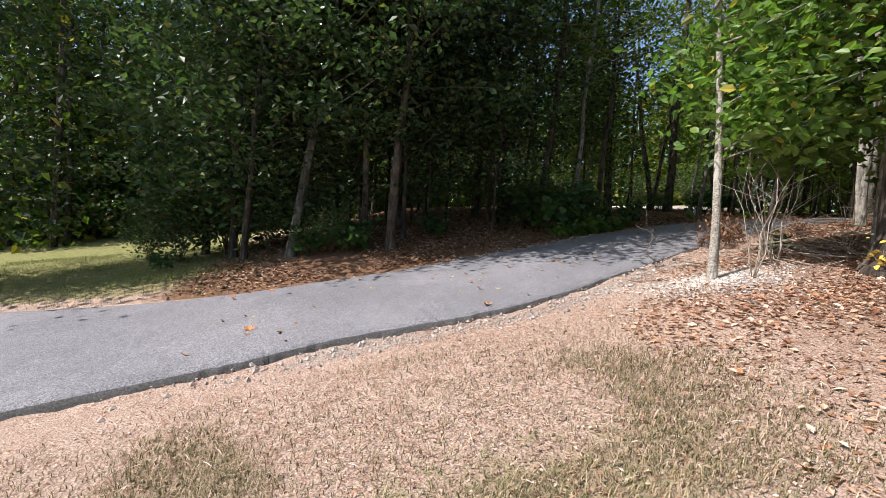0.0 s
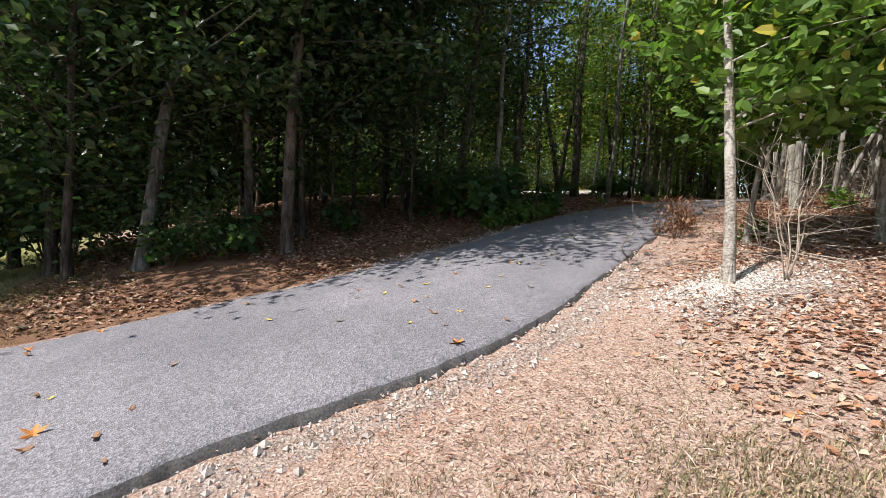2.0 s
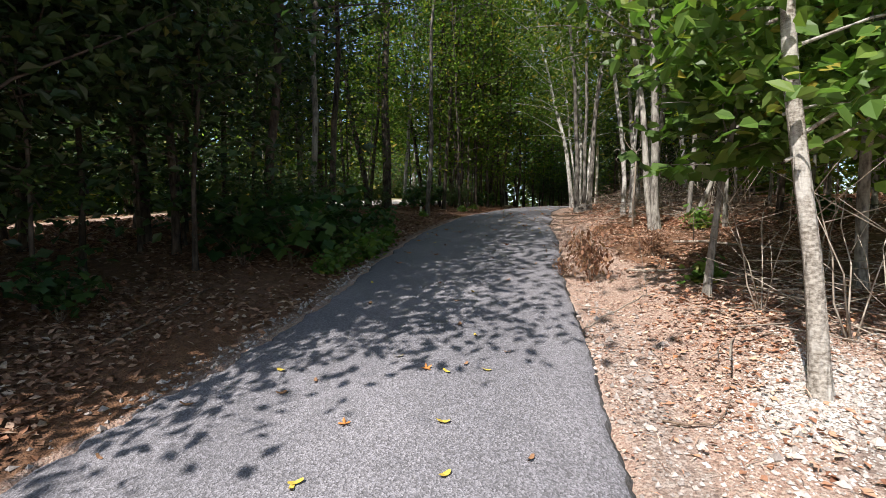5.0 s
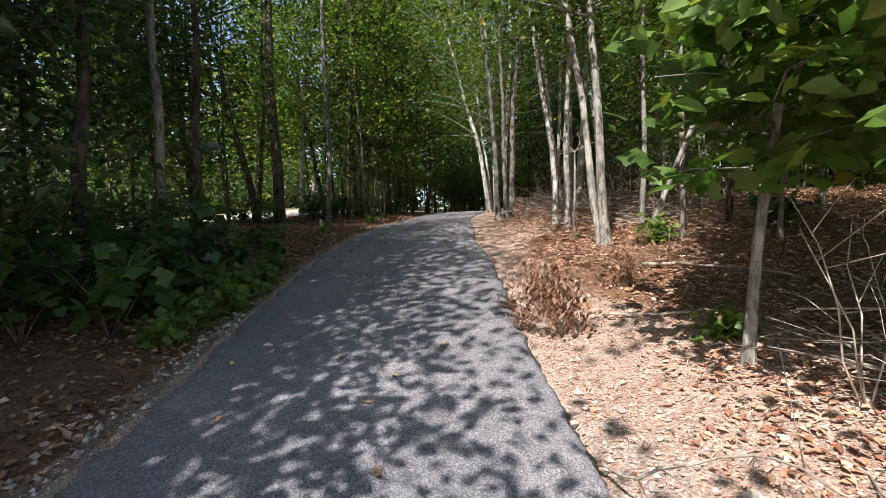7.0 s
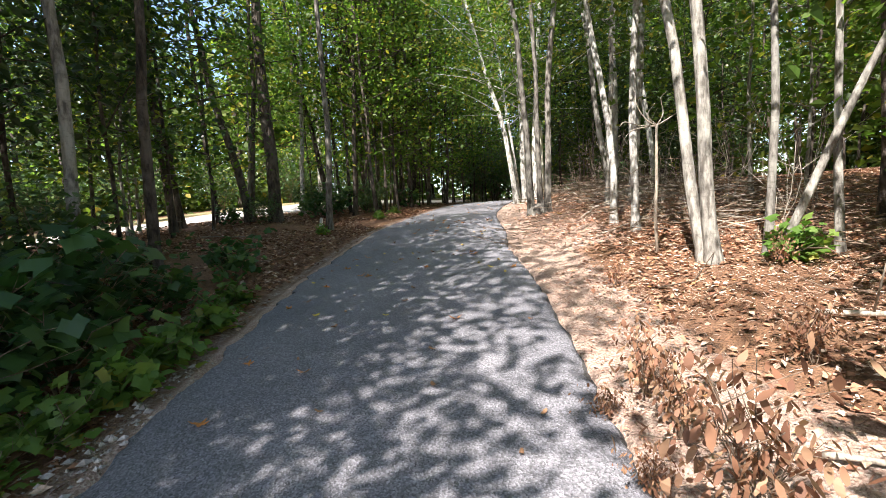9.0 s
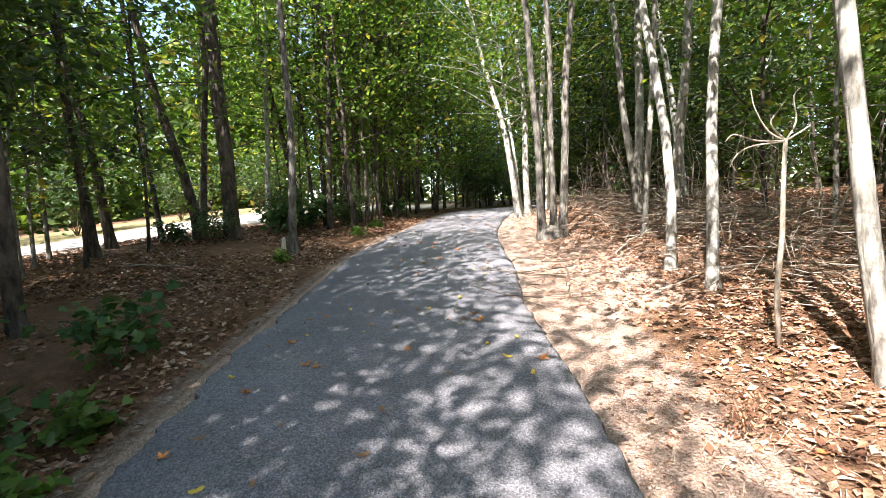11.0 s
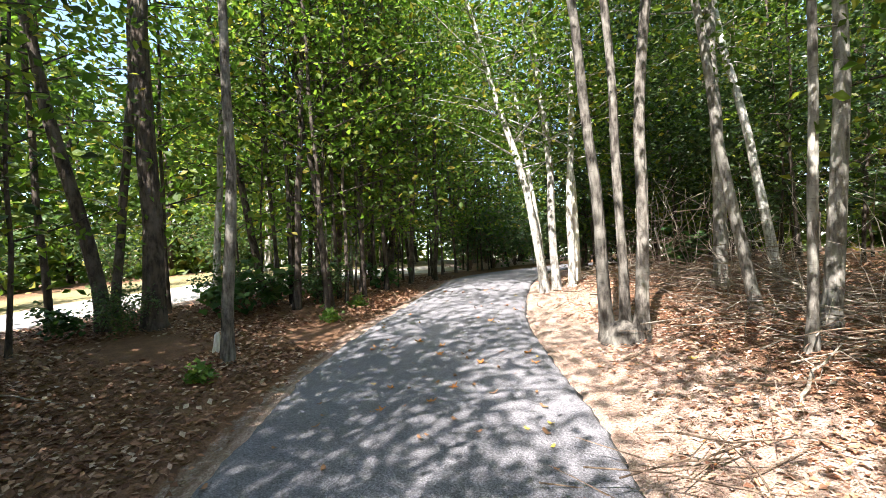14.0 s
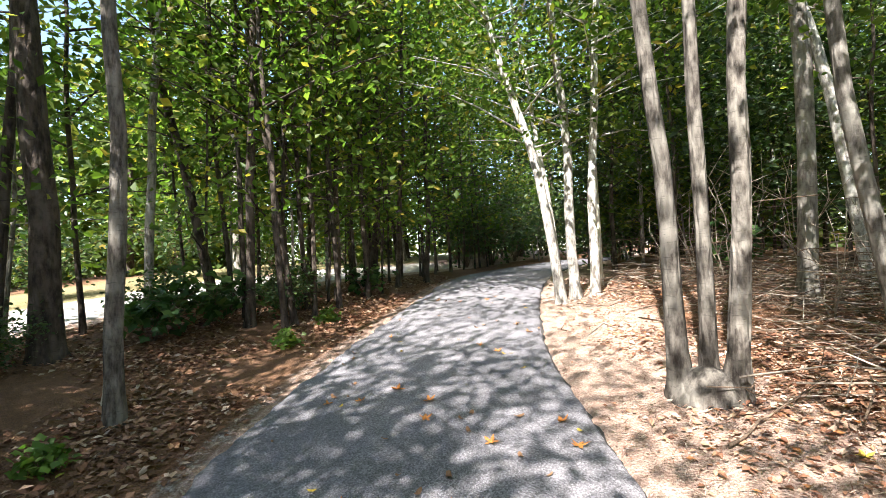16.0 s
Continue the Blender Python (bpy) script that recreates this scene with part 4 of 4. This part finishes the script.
repeat(seedling, [(3.6, 11.75, 1.0), (3.15, 11.5, 0.9), (4.6, 12.6, 0.9), (5.1, 13.2, 0.8), (2.75, 11.2, 0.8), (5.0, 6.9, 0.7), (8.1, 8.2, 0.9), (9.1, 17.1, 0.6), (12.0, 18.4, 0.7), (13.2, 19.0, 0.7)], g)

shrub(4.42, 4.6, 0.4, 0.22, 5, 8, 0.065, TWIG_DARK, LEAF_YELLOW, "small vine with yellowing leaves at a tree's foot", "vine", "", 21)
BROWN = "withered shrub with curled brown leaves beside the path"
dead = shrub(4.72, 8.14, 0.8, 0.2, 8, 40, 0.052, TWIG_DARK, LEAF_WITHERED, BROWN, "withered_shrub", "withered shrubs", 12, True, 0.3, blade="limp")
repeat(dead, [(5.15, 8.5, 0.65), (5.17, 8.88, 0.4), (5.45, 8.75, 0.7), (6.1, 8.0, 0.6), (7.3, 9.6, 0.4), (4.7, 8.5, 0.35), (7.9, 8.3, 0.4)], g)
BARE = "bare dry shrub with pale branching stems"
bare = shrub(3.45, 5.2, 1.6, 0.5, 4, 0, 0, TWIG, None, BARE, "bare_shrub", "bare shrubs", 14, arch=0.1)
repeat(bare, [(3.95, 5.55, 1.0), (4.3, 6.2, 0.9), (5.2, 6.0, 0.85), (12.2, 10.9, 0.9), (13.3, 11.5, 0.8), (14.4, 12.4, 0.9), (9.9, 9.5, 0.7), (15.2, 11.8, 1.0), (10.9, 10.2, 0.6), (17.2, 14.6, 1.0), (9.0, 8.4, 0.8), (13.9, 10.6, 1.3), (14.9, 11.3, 1.5), (16.0, 12.6, 1.4), (17.6, 13.4, 1.6), (12.7, 9.9, 1.2), (11.6, 9.3, 1.3), (18.4, 14.3, 1.5), (10.4, 8.2, 1.2), (16.6, 13.6, 1.2)], g)


def forked_sapling(x, y):
    """A dead white stem that forks at head height into curling bare branches."""
    base = new("dead_sapling")
    base.location = (x, y, float(ground_z(x, y)[0]))
    stem = tube([(0, 0, -0.1), (0.01, 0.02, 0.4), (-0.01, -0.01, 0.8), (0.01, -0.01, 1.15), (0.0, -0.02, 1.47)], [0.024, 0.02, 0.018, 0.016, 0.014], 8, 0.1, 2)
    part("stem", mesh_of("stem", stem[0], [stem[1], stem[2]], TWIG, True), base)
    for n, way in enumerate((((-0.10, 0.12, 0.12), (-0.22, 0.24, 0.38), (-0.2, 0.28, 0.6)), ((0.14, -0.16, 0.1), (0.26, -0.3, 0.2), (0.36, -0.44, 0.24)), ((-0.2, 0.22, 0.02), (-0.36, 0.42, 0.1), (-0.42, 0.5, 0.02)),
                             ((0.1, -0.12, 0.22), (0.06, -0.1, 0.5), (0.14, -0.2, 0.62)), ((-0.08, 0.1, 0.2), (-0.02, 0.04, 0.34), (0.02, 0.0, 0.42)), ((-0.24, 0.3, -0.05), (-0.34, 0.44, -0.2), (-0.3, 0.4, -0.32)))):
        line = spline([(0, -0.02, 1.45)] + [(a * 0.62, b * 0.62, 1.45 + c * 0.62) for a, b, c in way], 4)
        t = tube(line, np.linspace(0.008, 0.0025, len(line)), 6, 0.1, n)
        part("branch", mesh_of("branch", t[0], [t[1], t[2]], TWIG, True), base)
    return tagged(base, "dead white sapling with forking bare branches", "sapling")


forked_sapling(8.43, 9.53)


def branch(points, r, material, label, name="fallen_branch", group="fallen branches", twigs=3, seed=0):
    """A fallen branch: a crooked tapering stick with side twigs, lying on the ground. Points give x, y and height above it."""
    g = np.random.default_rng(seed)
    p = spline([(x, y, float(ground_z(x, y)[0]) + h) for x, y, h in points], 4)
    p = p + g.normal(0, r * 0.5, p.shape)
    r = r * 0.65
    rad = np.linspace(r, r * 0.35, len(p))
    tubes = [tube(p, rad, 7, 0.12, seed)]
    for _ in range(twigs):
        i = g.integers(1, len(p) - 1)
        e = p[i] + g.normal(0, 0.16, 3) + [0, 0, 0.1]
        tubes.append(tube([p[i], (p[i] + e) / 2, e], [rad[i] * 0.5, rad[i] * 0.35, 0.002], 5))
    v, f = join(tubes)
    return tagged(new(name, mesh_of(name, v, f, material, True)), label, "branch", group)


DRY = "dry grey branch lying on leaf litter"
branch([(6.75, 8.0, 0.03), (6.7, 7.4, 0.05), (6.55, 6.6, 0.06)], 0.035, TWIG, DRY, seed=1)
branch([(5.25, 7.95, 0.03), (5.3, 7.6, 0.04), (5.4, 7.15, 0.03)], 0.028, TWIG, DRY, seed=2)
branch([(2.42, 6.2, 0.02), (2.55, 5.95, 0.03), (2.85, 5.95, 0.02)], 0.012, TWIG_DARK, "dark crooked twig on pale gravel", seed=3, twigs=1)
branch([(11.66, 13.05, 0.02), (12.1, 12.85, 0.04), (12.5, 12.6, 0.06)], 0.018, TWIG_DARK, DRY, seed=4)
branch([(10.8, 11.55, 0.02), (11.2, 11.45, 0.12), (11.65, 11.25, 0.2)], 0.026, TWIG, DRY, seed=5)
branch([(3.3, 7.3, 0.02), (3.0, 7.0, 0.25), (2.9, 6.6, 0.55), (2.5, 6.3, 0.75)], 0.014, TWIG, "bare dead branch reaching out beside the path", seed=6, twigs=5)
branch([(9.4, 10.6, 0.03), (9.9, 10.1, 0.08), (10.4, 9.6, 0.1)], 0.016, TWIG, DRY, seed=7)
branch([(7.0, 19.0, 0.03), (7.5, 18.3, 0.04), (7.9, 17.5, 0.03)], 0.022, TWIG, DRY, seed=8)
branch([(6.0, 15.4, 0.02), (6.6, 15.1, 0.03), (7.2, 15.3, 0.03)], 0.016, TWIG_DARK, DRY, seed=9)
branch([(0.0, 10.1, 0.02), (0.6, 10.6, 0.03), (1.2, 11.3, 0.03)], 0.02, TWIG_DARK, DRY, seed=10)
branch([(13.0, 11.0, 0.05), (13.9, 11.6, 0.3), (14.8, 12.1, 0.45)], 0.035, TWIG, DRY, seed=11)
branch([(12.2, 10.2, 0.05), (12.6, 9.6, 0.2), (13.2, 9.0, 0.3)], 0.03, TWIG, DRY, seed=12)


def brushwood(x, y, sx, sy, n, label, seed, deep=0.16):
    """A heap of dead twigs that nobody could count."""
    g = np.random.default_rng(seed)
    tubes = []
    pxs, pys = x + g.normal(0, sx, n), y + g.normal(0, sy, n)
    for px, py, z in zip(pxs, pys, ground_z(pxs, pys) + np.abs(g.normal(0, deep, n))):
        th, L = g.uniform(0, 6.28), g.uniform(0.35, 1.5)
        d = np.array([math.cos(th), math.sin(th), g.normal(0.08, 0.25)]) * L
        a = np.array([px, py, z])
        r = g.uniform(0.003, 0.009)
        tubes.append(tube([a - d / 2 * [1, 1, 0.2], a + g.normal(0, 0.05, 3), a + d / 2], [r, r * 0.8, r * 0.3], 5))
    v, f = join(tubes)
    tagged(new("brushwood", mesh_of("brushwood", v, f, TWIG if seed % 2 else TWIG_DARK, True)), label, "brushwood", kind="stuff")


brushwood(4.6, 5.9, 0.5, 0.4, 60, "heap of pale dry twigs beside the young tree", 1)
brushwood(12.9, 10.7, 1.1, 0.8, 150, "dead grey twigs heaped at the edge of the wood", 3)
brushwood(15.3, 12.0, 1.3, 0.9, 190, "dead grey twigs heaped at the edge of the wood", 5)
brushwood(17.5, 14.6, 1.0, 0.9, 120, "dead grey twigs heaped at the edge of the wood", 7)
brushwood(9.3, 7.4, 1.0, 0.9, 90, "brown dead twigs on leaf mould", 8)
brushwood(9.6, 11.9, 0.4, 0.35, 26, "brown dead twigs on leaf mould", 10)
brushwood(13.8, 11.2, 1.4, 1.0, 220, "tangle of dead grey branches at the edge of the wood", 14)
brushwood(17.0, 12.8, 1.5, 1.1, 240, "tangle of dead grey branches at the edge of the wood", 24)
brushwood(11.2, 8.6, 1.3, 0.9, 140, "brown dead twigs on leaf mould", 16)
brushwood(15.6, 12.9, 1.2, 0.7, 160, "high tangle of dead branches behind the stems", 18, 0.42)
brushwood(12.2, 9.6, 1.2, 0.7, 130, "high tangle of dead branches behind the stems", 20, 0.4)
brushwood(19.0, 14.6, 1.3, 0.8, 130, "high tangle of dead branches behind the stems", 22, 0.45)
brushwood(10.6, 9.0, 0.8, 0.6, 80, "dead grey twigs heaped at the edge of the wood", 11)


def stump(x, y, r, h, label):
    g = np.random.default_rng(3)
    z = float(ground_z(x, y)[0])
    base = new("stump")
    base.location = (x, y, z)
    p = [(0, 0, -0.1), (0, 0, 0.02), (0.01, 0, h * 0.5), (0.02, 0.01, h), (0.03, 0.01, h * 1.15)]
    v, q, c = tube(p, [r * 1.3, r * 1.1, r, r * 0.95, r * 0.4], 11, 0.16, 5)
    part("wood", mesh_of("wood", v, [q, c], PALE_WOOD, True), base)
    tagged(base, label, "stump")


stump(9.82, 18.2, 0.045, 0.24, "pale broken stump without bark among leaves")
stump(17.2, 15.75, 0.06, 2.3, "tall pale broken snag at the wood's edge")


# ---- ground cover that nobody could count ----
def scatter(n, x0, x1, y0, y1, weight, g):
    """Random places, kept by a chance that the weight gives."""
    x, y = g.uniform(x0, x1, n), g.uniform(y0, y1, n)
    right, left = beside(x, y)
    keep = g.uniform(0, 1, n) < weight(x, y, right, left)
    x, y = x[keep], y[keep]
    z = ground_z(x, y) + 0.05 * bumps(x, y, 0.7, 3) * smooth(0.2, 1.2, np.maximum(*beside(x, y))) + 0.012 * bumps(x, y, 0.12, 4)
    return np.column_stack([x, y, z])


def cover(name, pts, size, material, label, category, flat=0.26, lift=0.002, wide=0.3, seed=1):
    g = np.random.default_rng(seed)
    p = pts + np.column_stack([np.zeros((len(pts), 2)), g.uniform(0.004, lift + 0.02, len(pts))])
    v, f = leaf_blades(p, size, g, flat, 0.0, wide)
    return tagged(new(name, mesh_of(name, v, f, material)), label, category, kind="stuff")


clump = lambda x, y, s, k: np.clip(0.55 + 1.3 * bumps(x, y, s, k), 0, 1)
litter_r = scatter(260000, 1.5, 19, -1, 17.5, lambda x, y, r, l: (r > 0.05) * np.clip(smooth(0.1, 1.6, r) * clump(x, y, 0.5, 21) * smooth(1.0, 3.0, x - 0.3 * (y - 5)) * (1 - 0.75 * smooth(6, 12, r)), 0, 1), g)
cover("leaf_litter", litter_r, 0.062, LITTER, "fallen russet and tan leaves under the trees", "leaf litter", 0.32, 0.006, seed=31)
litter_p = scatter(420000, -3, 16, 0.5, 15, lambda x, y, r, l: (r > 0.03) * (r < 4) * 0.6 * clump(x, y, 0.4, 22) * np.where(x < 2, 0.35 + 0.3 * smooth(-1, 2, x), 1), g)
cover("bleached_leaf_litter", litter_p, 0.027, LITTER_PALE, "small bleached leaves and chips on sandy earth", "leaf litter", seed=32)
# Left bank litter: its dark tone stands in for tree shade.
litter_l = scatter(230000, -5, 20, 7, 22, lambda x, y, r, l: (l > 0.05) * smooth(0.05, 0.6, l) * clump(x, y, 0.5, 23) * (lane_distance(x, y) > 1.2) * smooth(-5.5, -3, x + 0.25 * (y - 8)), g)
cover("shaded_leaf_litter", litter_l, 0.08, LITTER_DARK, "brown fallen leaves darkened in colour for the shade", "leaf litter", 0.38, 0.012, seed=33)
needles = scatter(150000, -2, 14, 1, 14, lambda x, y, r, l: (r > 0.1) * (r < 3.2) * 0.7 * clump(x, y, 0.6, 24), g)
cover("pine_needles", needles, 0.10, LITTER_PALE, "dry pine needles strewn over the bank", "needles", 0.25, 0.01, 0.03, 34)


def build_grass(name, pts, height, seed, label, material=GRASS):
    g = np.random.default_rng(seed)
    n = len(pts)
    th = g.uniform(0, 6.28, n)
    h = height * g.uniform(0.4, 1.2, n)
    d = np.stack([np.cos(th), np.sin(th), np.zeros(n)], 1)
    side = np.stack([-np.sin(th), np.cos(th), np.zeros(n)], 1) * 0.0027
    mid = pts + d * (h * 0.3)[:, None] + np.array([0, 0, 1]) * (h * 0.6)[:, None]
    tip = pts + d * (h * 0.9)[:, None] + np.array([0, 0, 1]) * (h * 0.75)[:, None]
    v = np.stack([pts - side, pts + side, mid + side * 0.8, tip, mid - side * 0.8], 1).reshape(-1, 3)
    k = np.arange(n)[:, None] * 5
    return tagged(new(name, mesh_of(name, v, [k + [0, 1, 2, 4], k + [4, 2, 3]], material)), label, "grass", kind="stuff")


tuft = lambda x, y, s, k: smooth(0.02, 0.28, bumps(x, y, s, k))
build_grass("grass", scatter(230000, -5, 2.6, 0.5, 5.2, lambda x, y, r, l: (r > 0.5) * smooth(0.7, 1.8, r) * (0.14 + 0.86 * tuft(x, y, 0.35, 25)) * (1 - smooth(0.9, 2.4, x)), g), 0.055, 51, "thin dry grass on sandy ground")
build_grass("field_grass", scatter(70000, -14, -2.5, 6.8, 15, lambda x, y, r, l: (l > 0.15) * (0.25 + 0.75 * tuft(x, y, 0.6, 26)) * smooth(-2.5, -4.5, x + 0.25 * (y - 8)), g), 0.08, 52, "short green grass of the sunlit field edge", MEADOW)


def build_gravel(name, p, size, most, material, label, seed):
    """Small broken stones along the edge of the path."""
    g = np.random.default_rng(seed)
    n = len(p)
    s = np.minimum(size * np.exp(g.normal(0, 0.5, n)), most)[:, None, None]
    octa = np.array([(1, 0, 0), (0, 1, 0), (-1, 0, 0), (0, -1, 0), (0, 0, 0.8), (0, 0, -0.8)])
    v = p[:, None] + octa[None] * s * g.uniform(0.6, 1.5, (n, 6, 1))
    v[:, :, 2] += s[:, :, 0] * 0.3
    f = np.array([(0, 1, 4), (1, 2, 4), (2, 3, 4), (3, 0, 4), (1, 0, 5), (2, 1, 5), (3, 2, 5), (0, 3, 5)])
    tagged(new(name, mesh_of(name, v.reshape(-1, 3), (np.arange(n)[:, None, None] * 6 + f[None]).reshape(-1, 3), material)), label, "gravel", kind="stuff")


stones = scatter(95000, -4, 9, 2.5, 12, lambda x, y, r, l: np.where(r > 0.02, 0.55 * np.exp(-((r - 0.26) / 0.24) ** 2) * smooth(-3.0, -1, x) * (1 - smooth(2.6, 5.0, x)), 0)
                + np.where(r > 0, np.exp(-(((x - 3.0) / 0.7) ** 2 + ((y - 5.05) / 0.45) ** 2)), 0) + np.where(l > 0.02, 0.5 * np.exp(-((l - 0.2) / 0.16) ** 2) * smooth(-1, 1, x), 0), g)
build_gravel("gravel", stones, 0.0125, 0.034, STONE, "loose pale gravel along the path's edge", 61)
chips = scatter(34000, 1.8, 4.6, 4.6, 6.8, lambda x, y, r, l: (r > 0.05) * np.exp(-(((x - 3.1) / 0.62) ** 2 + ((y - 5.6) / 0.36) ** 2)), g)
build_gravel("stone_chips", chips, 0.0075, 0.018, CHIPS, "whitish stone chips spread at the young tree's foot", 62)


def fallen_leaf(material, size, lobed, seed):
    """A curled leaf lying on the path; lobed ones have five points."""
    g = np.random.default_rng(seed)
    n = 20 if lobed else 14
    a = np.arange(n) * 2 * math.pi / n
    r = size * (0.5 + (0.28 * np.cos(5 * a) if lobed else 0.12 * np.cos(2 * a))) * g.uniform(0.9, 1.1, n)
    x, y = r * np.cos(a), r * np.sin(a) * (1 if lobed else 0.6)
    z = 0.006 + 0.9 * (x ** 2) / size * g.uniform(0.3, 0.9) + 0.004 * g.uniform(0, 1, n)
    v = np.vstack([np.column_stack([x, y, z]), [(0, 0, 0.004)]])
    k = np.arange(n)
    return mesh_of("fallen_leaf", v, np.stack([k, (k + 1) % n, np.full(n, n)], 1), material)


kinds = [(fallen_leaf(LEAF_ORANGE, 0.11, True, 1), "curled orange leaf fallen on the asphalt"), (fallen_leaf(LEAF_YELLOW, 0.085, False, 2), "yellow leaf fallen on the asphalt"),
         (fallen_leaf(LEAF_BROWN, 0.09, False, 3), "dry brown leaf fallen on the asphalt"), (fallen_leaf(LEAF_YELLOW, 0.12, True, 4), "yellow star-shaped leaf fallen on the ground")]
spots = [(1.77, 8.02, 1), (1.87, 7.54, 1), (2.49, 7.87, 1), (1.8, 7.69, 0), (2.09, 7.34, 1), (0.15, 5.96, 1), (0.05, 7.04, 1), (0.64, 6.06, 1), (1.14, 6.7, 1), (0.31, 6.56, 0), (11.02, 14.44, 0), (11.41, 15.33, 0)]
spots += [(11.15, 15.94, 0), (11.08, 14.68, 2), (10.28, 14.28, 0), (9.88, 14.25, 0), (10.22, 13.28, 2), (9.99, 14.87, 0), (9.55, 14.56, 0), (7.76, 13.17, 2), (8.19, 12.1, 0), (7.31, 13.7, 2), (11.7, 12.4, 3), (11.9, 12.2, 3)]
g2 = np.random.default_rng(77)
for _ in range(260):
    i = g2.integers(12, len(ROAD_LINE) - 24)
    f = g2.uniform(0.04, 0.96)
    p = ROAD_LINE[i, :2] * (1 - f) + ROAD_LINE[i, 2:] * f + g2.normal(0, 0.1, 2)
    if p[0] > 4 or g2.uniform() < 0.35:
        spots.append((p[0], p[1], int(g2.choice([0, 1, 2, 2, 2]))))
for x, y, k in spots:
    right, left = beside(x, y)
    on = right[0] < 0 and left[0] < 0
    f = np.clip(-right[0] / (-right[0] - left[0] + 1e-6), 0, 1) if on else 0
    z = float(road_z(x, y)) + 0.02 * (1 - (2 * f - 1) ** 2) + 0.004 if on else float(ground_z(x, y)[0]) + 0.03
    ob = new("fallen_leaf", kinds[k][0])
    s = g2.uniform(0.5, 0.95)
    ob.matrix_basis = pose(x, y, z, g2.normal(0, 8) + 5, g2.normal(0, 8), g2.uniform(0, 360)) @ Matrix.Scale(s, 4)
    tagged(ob, kinds[k][1], "leaf", "fallen leaves on the path")
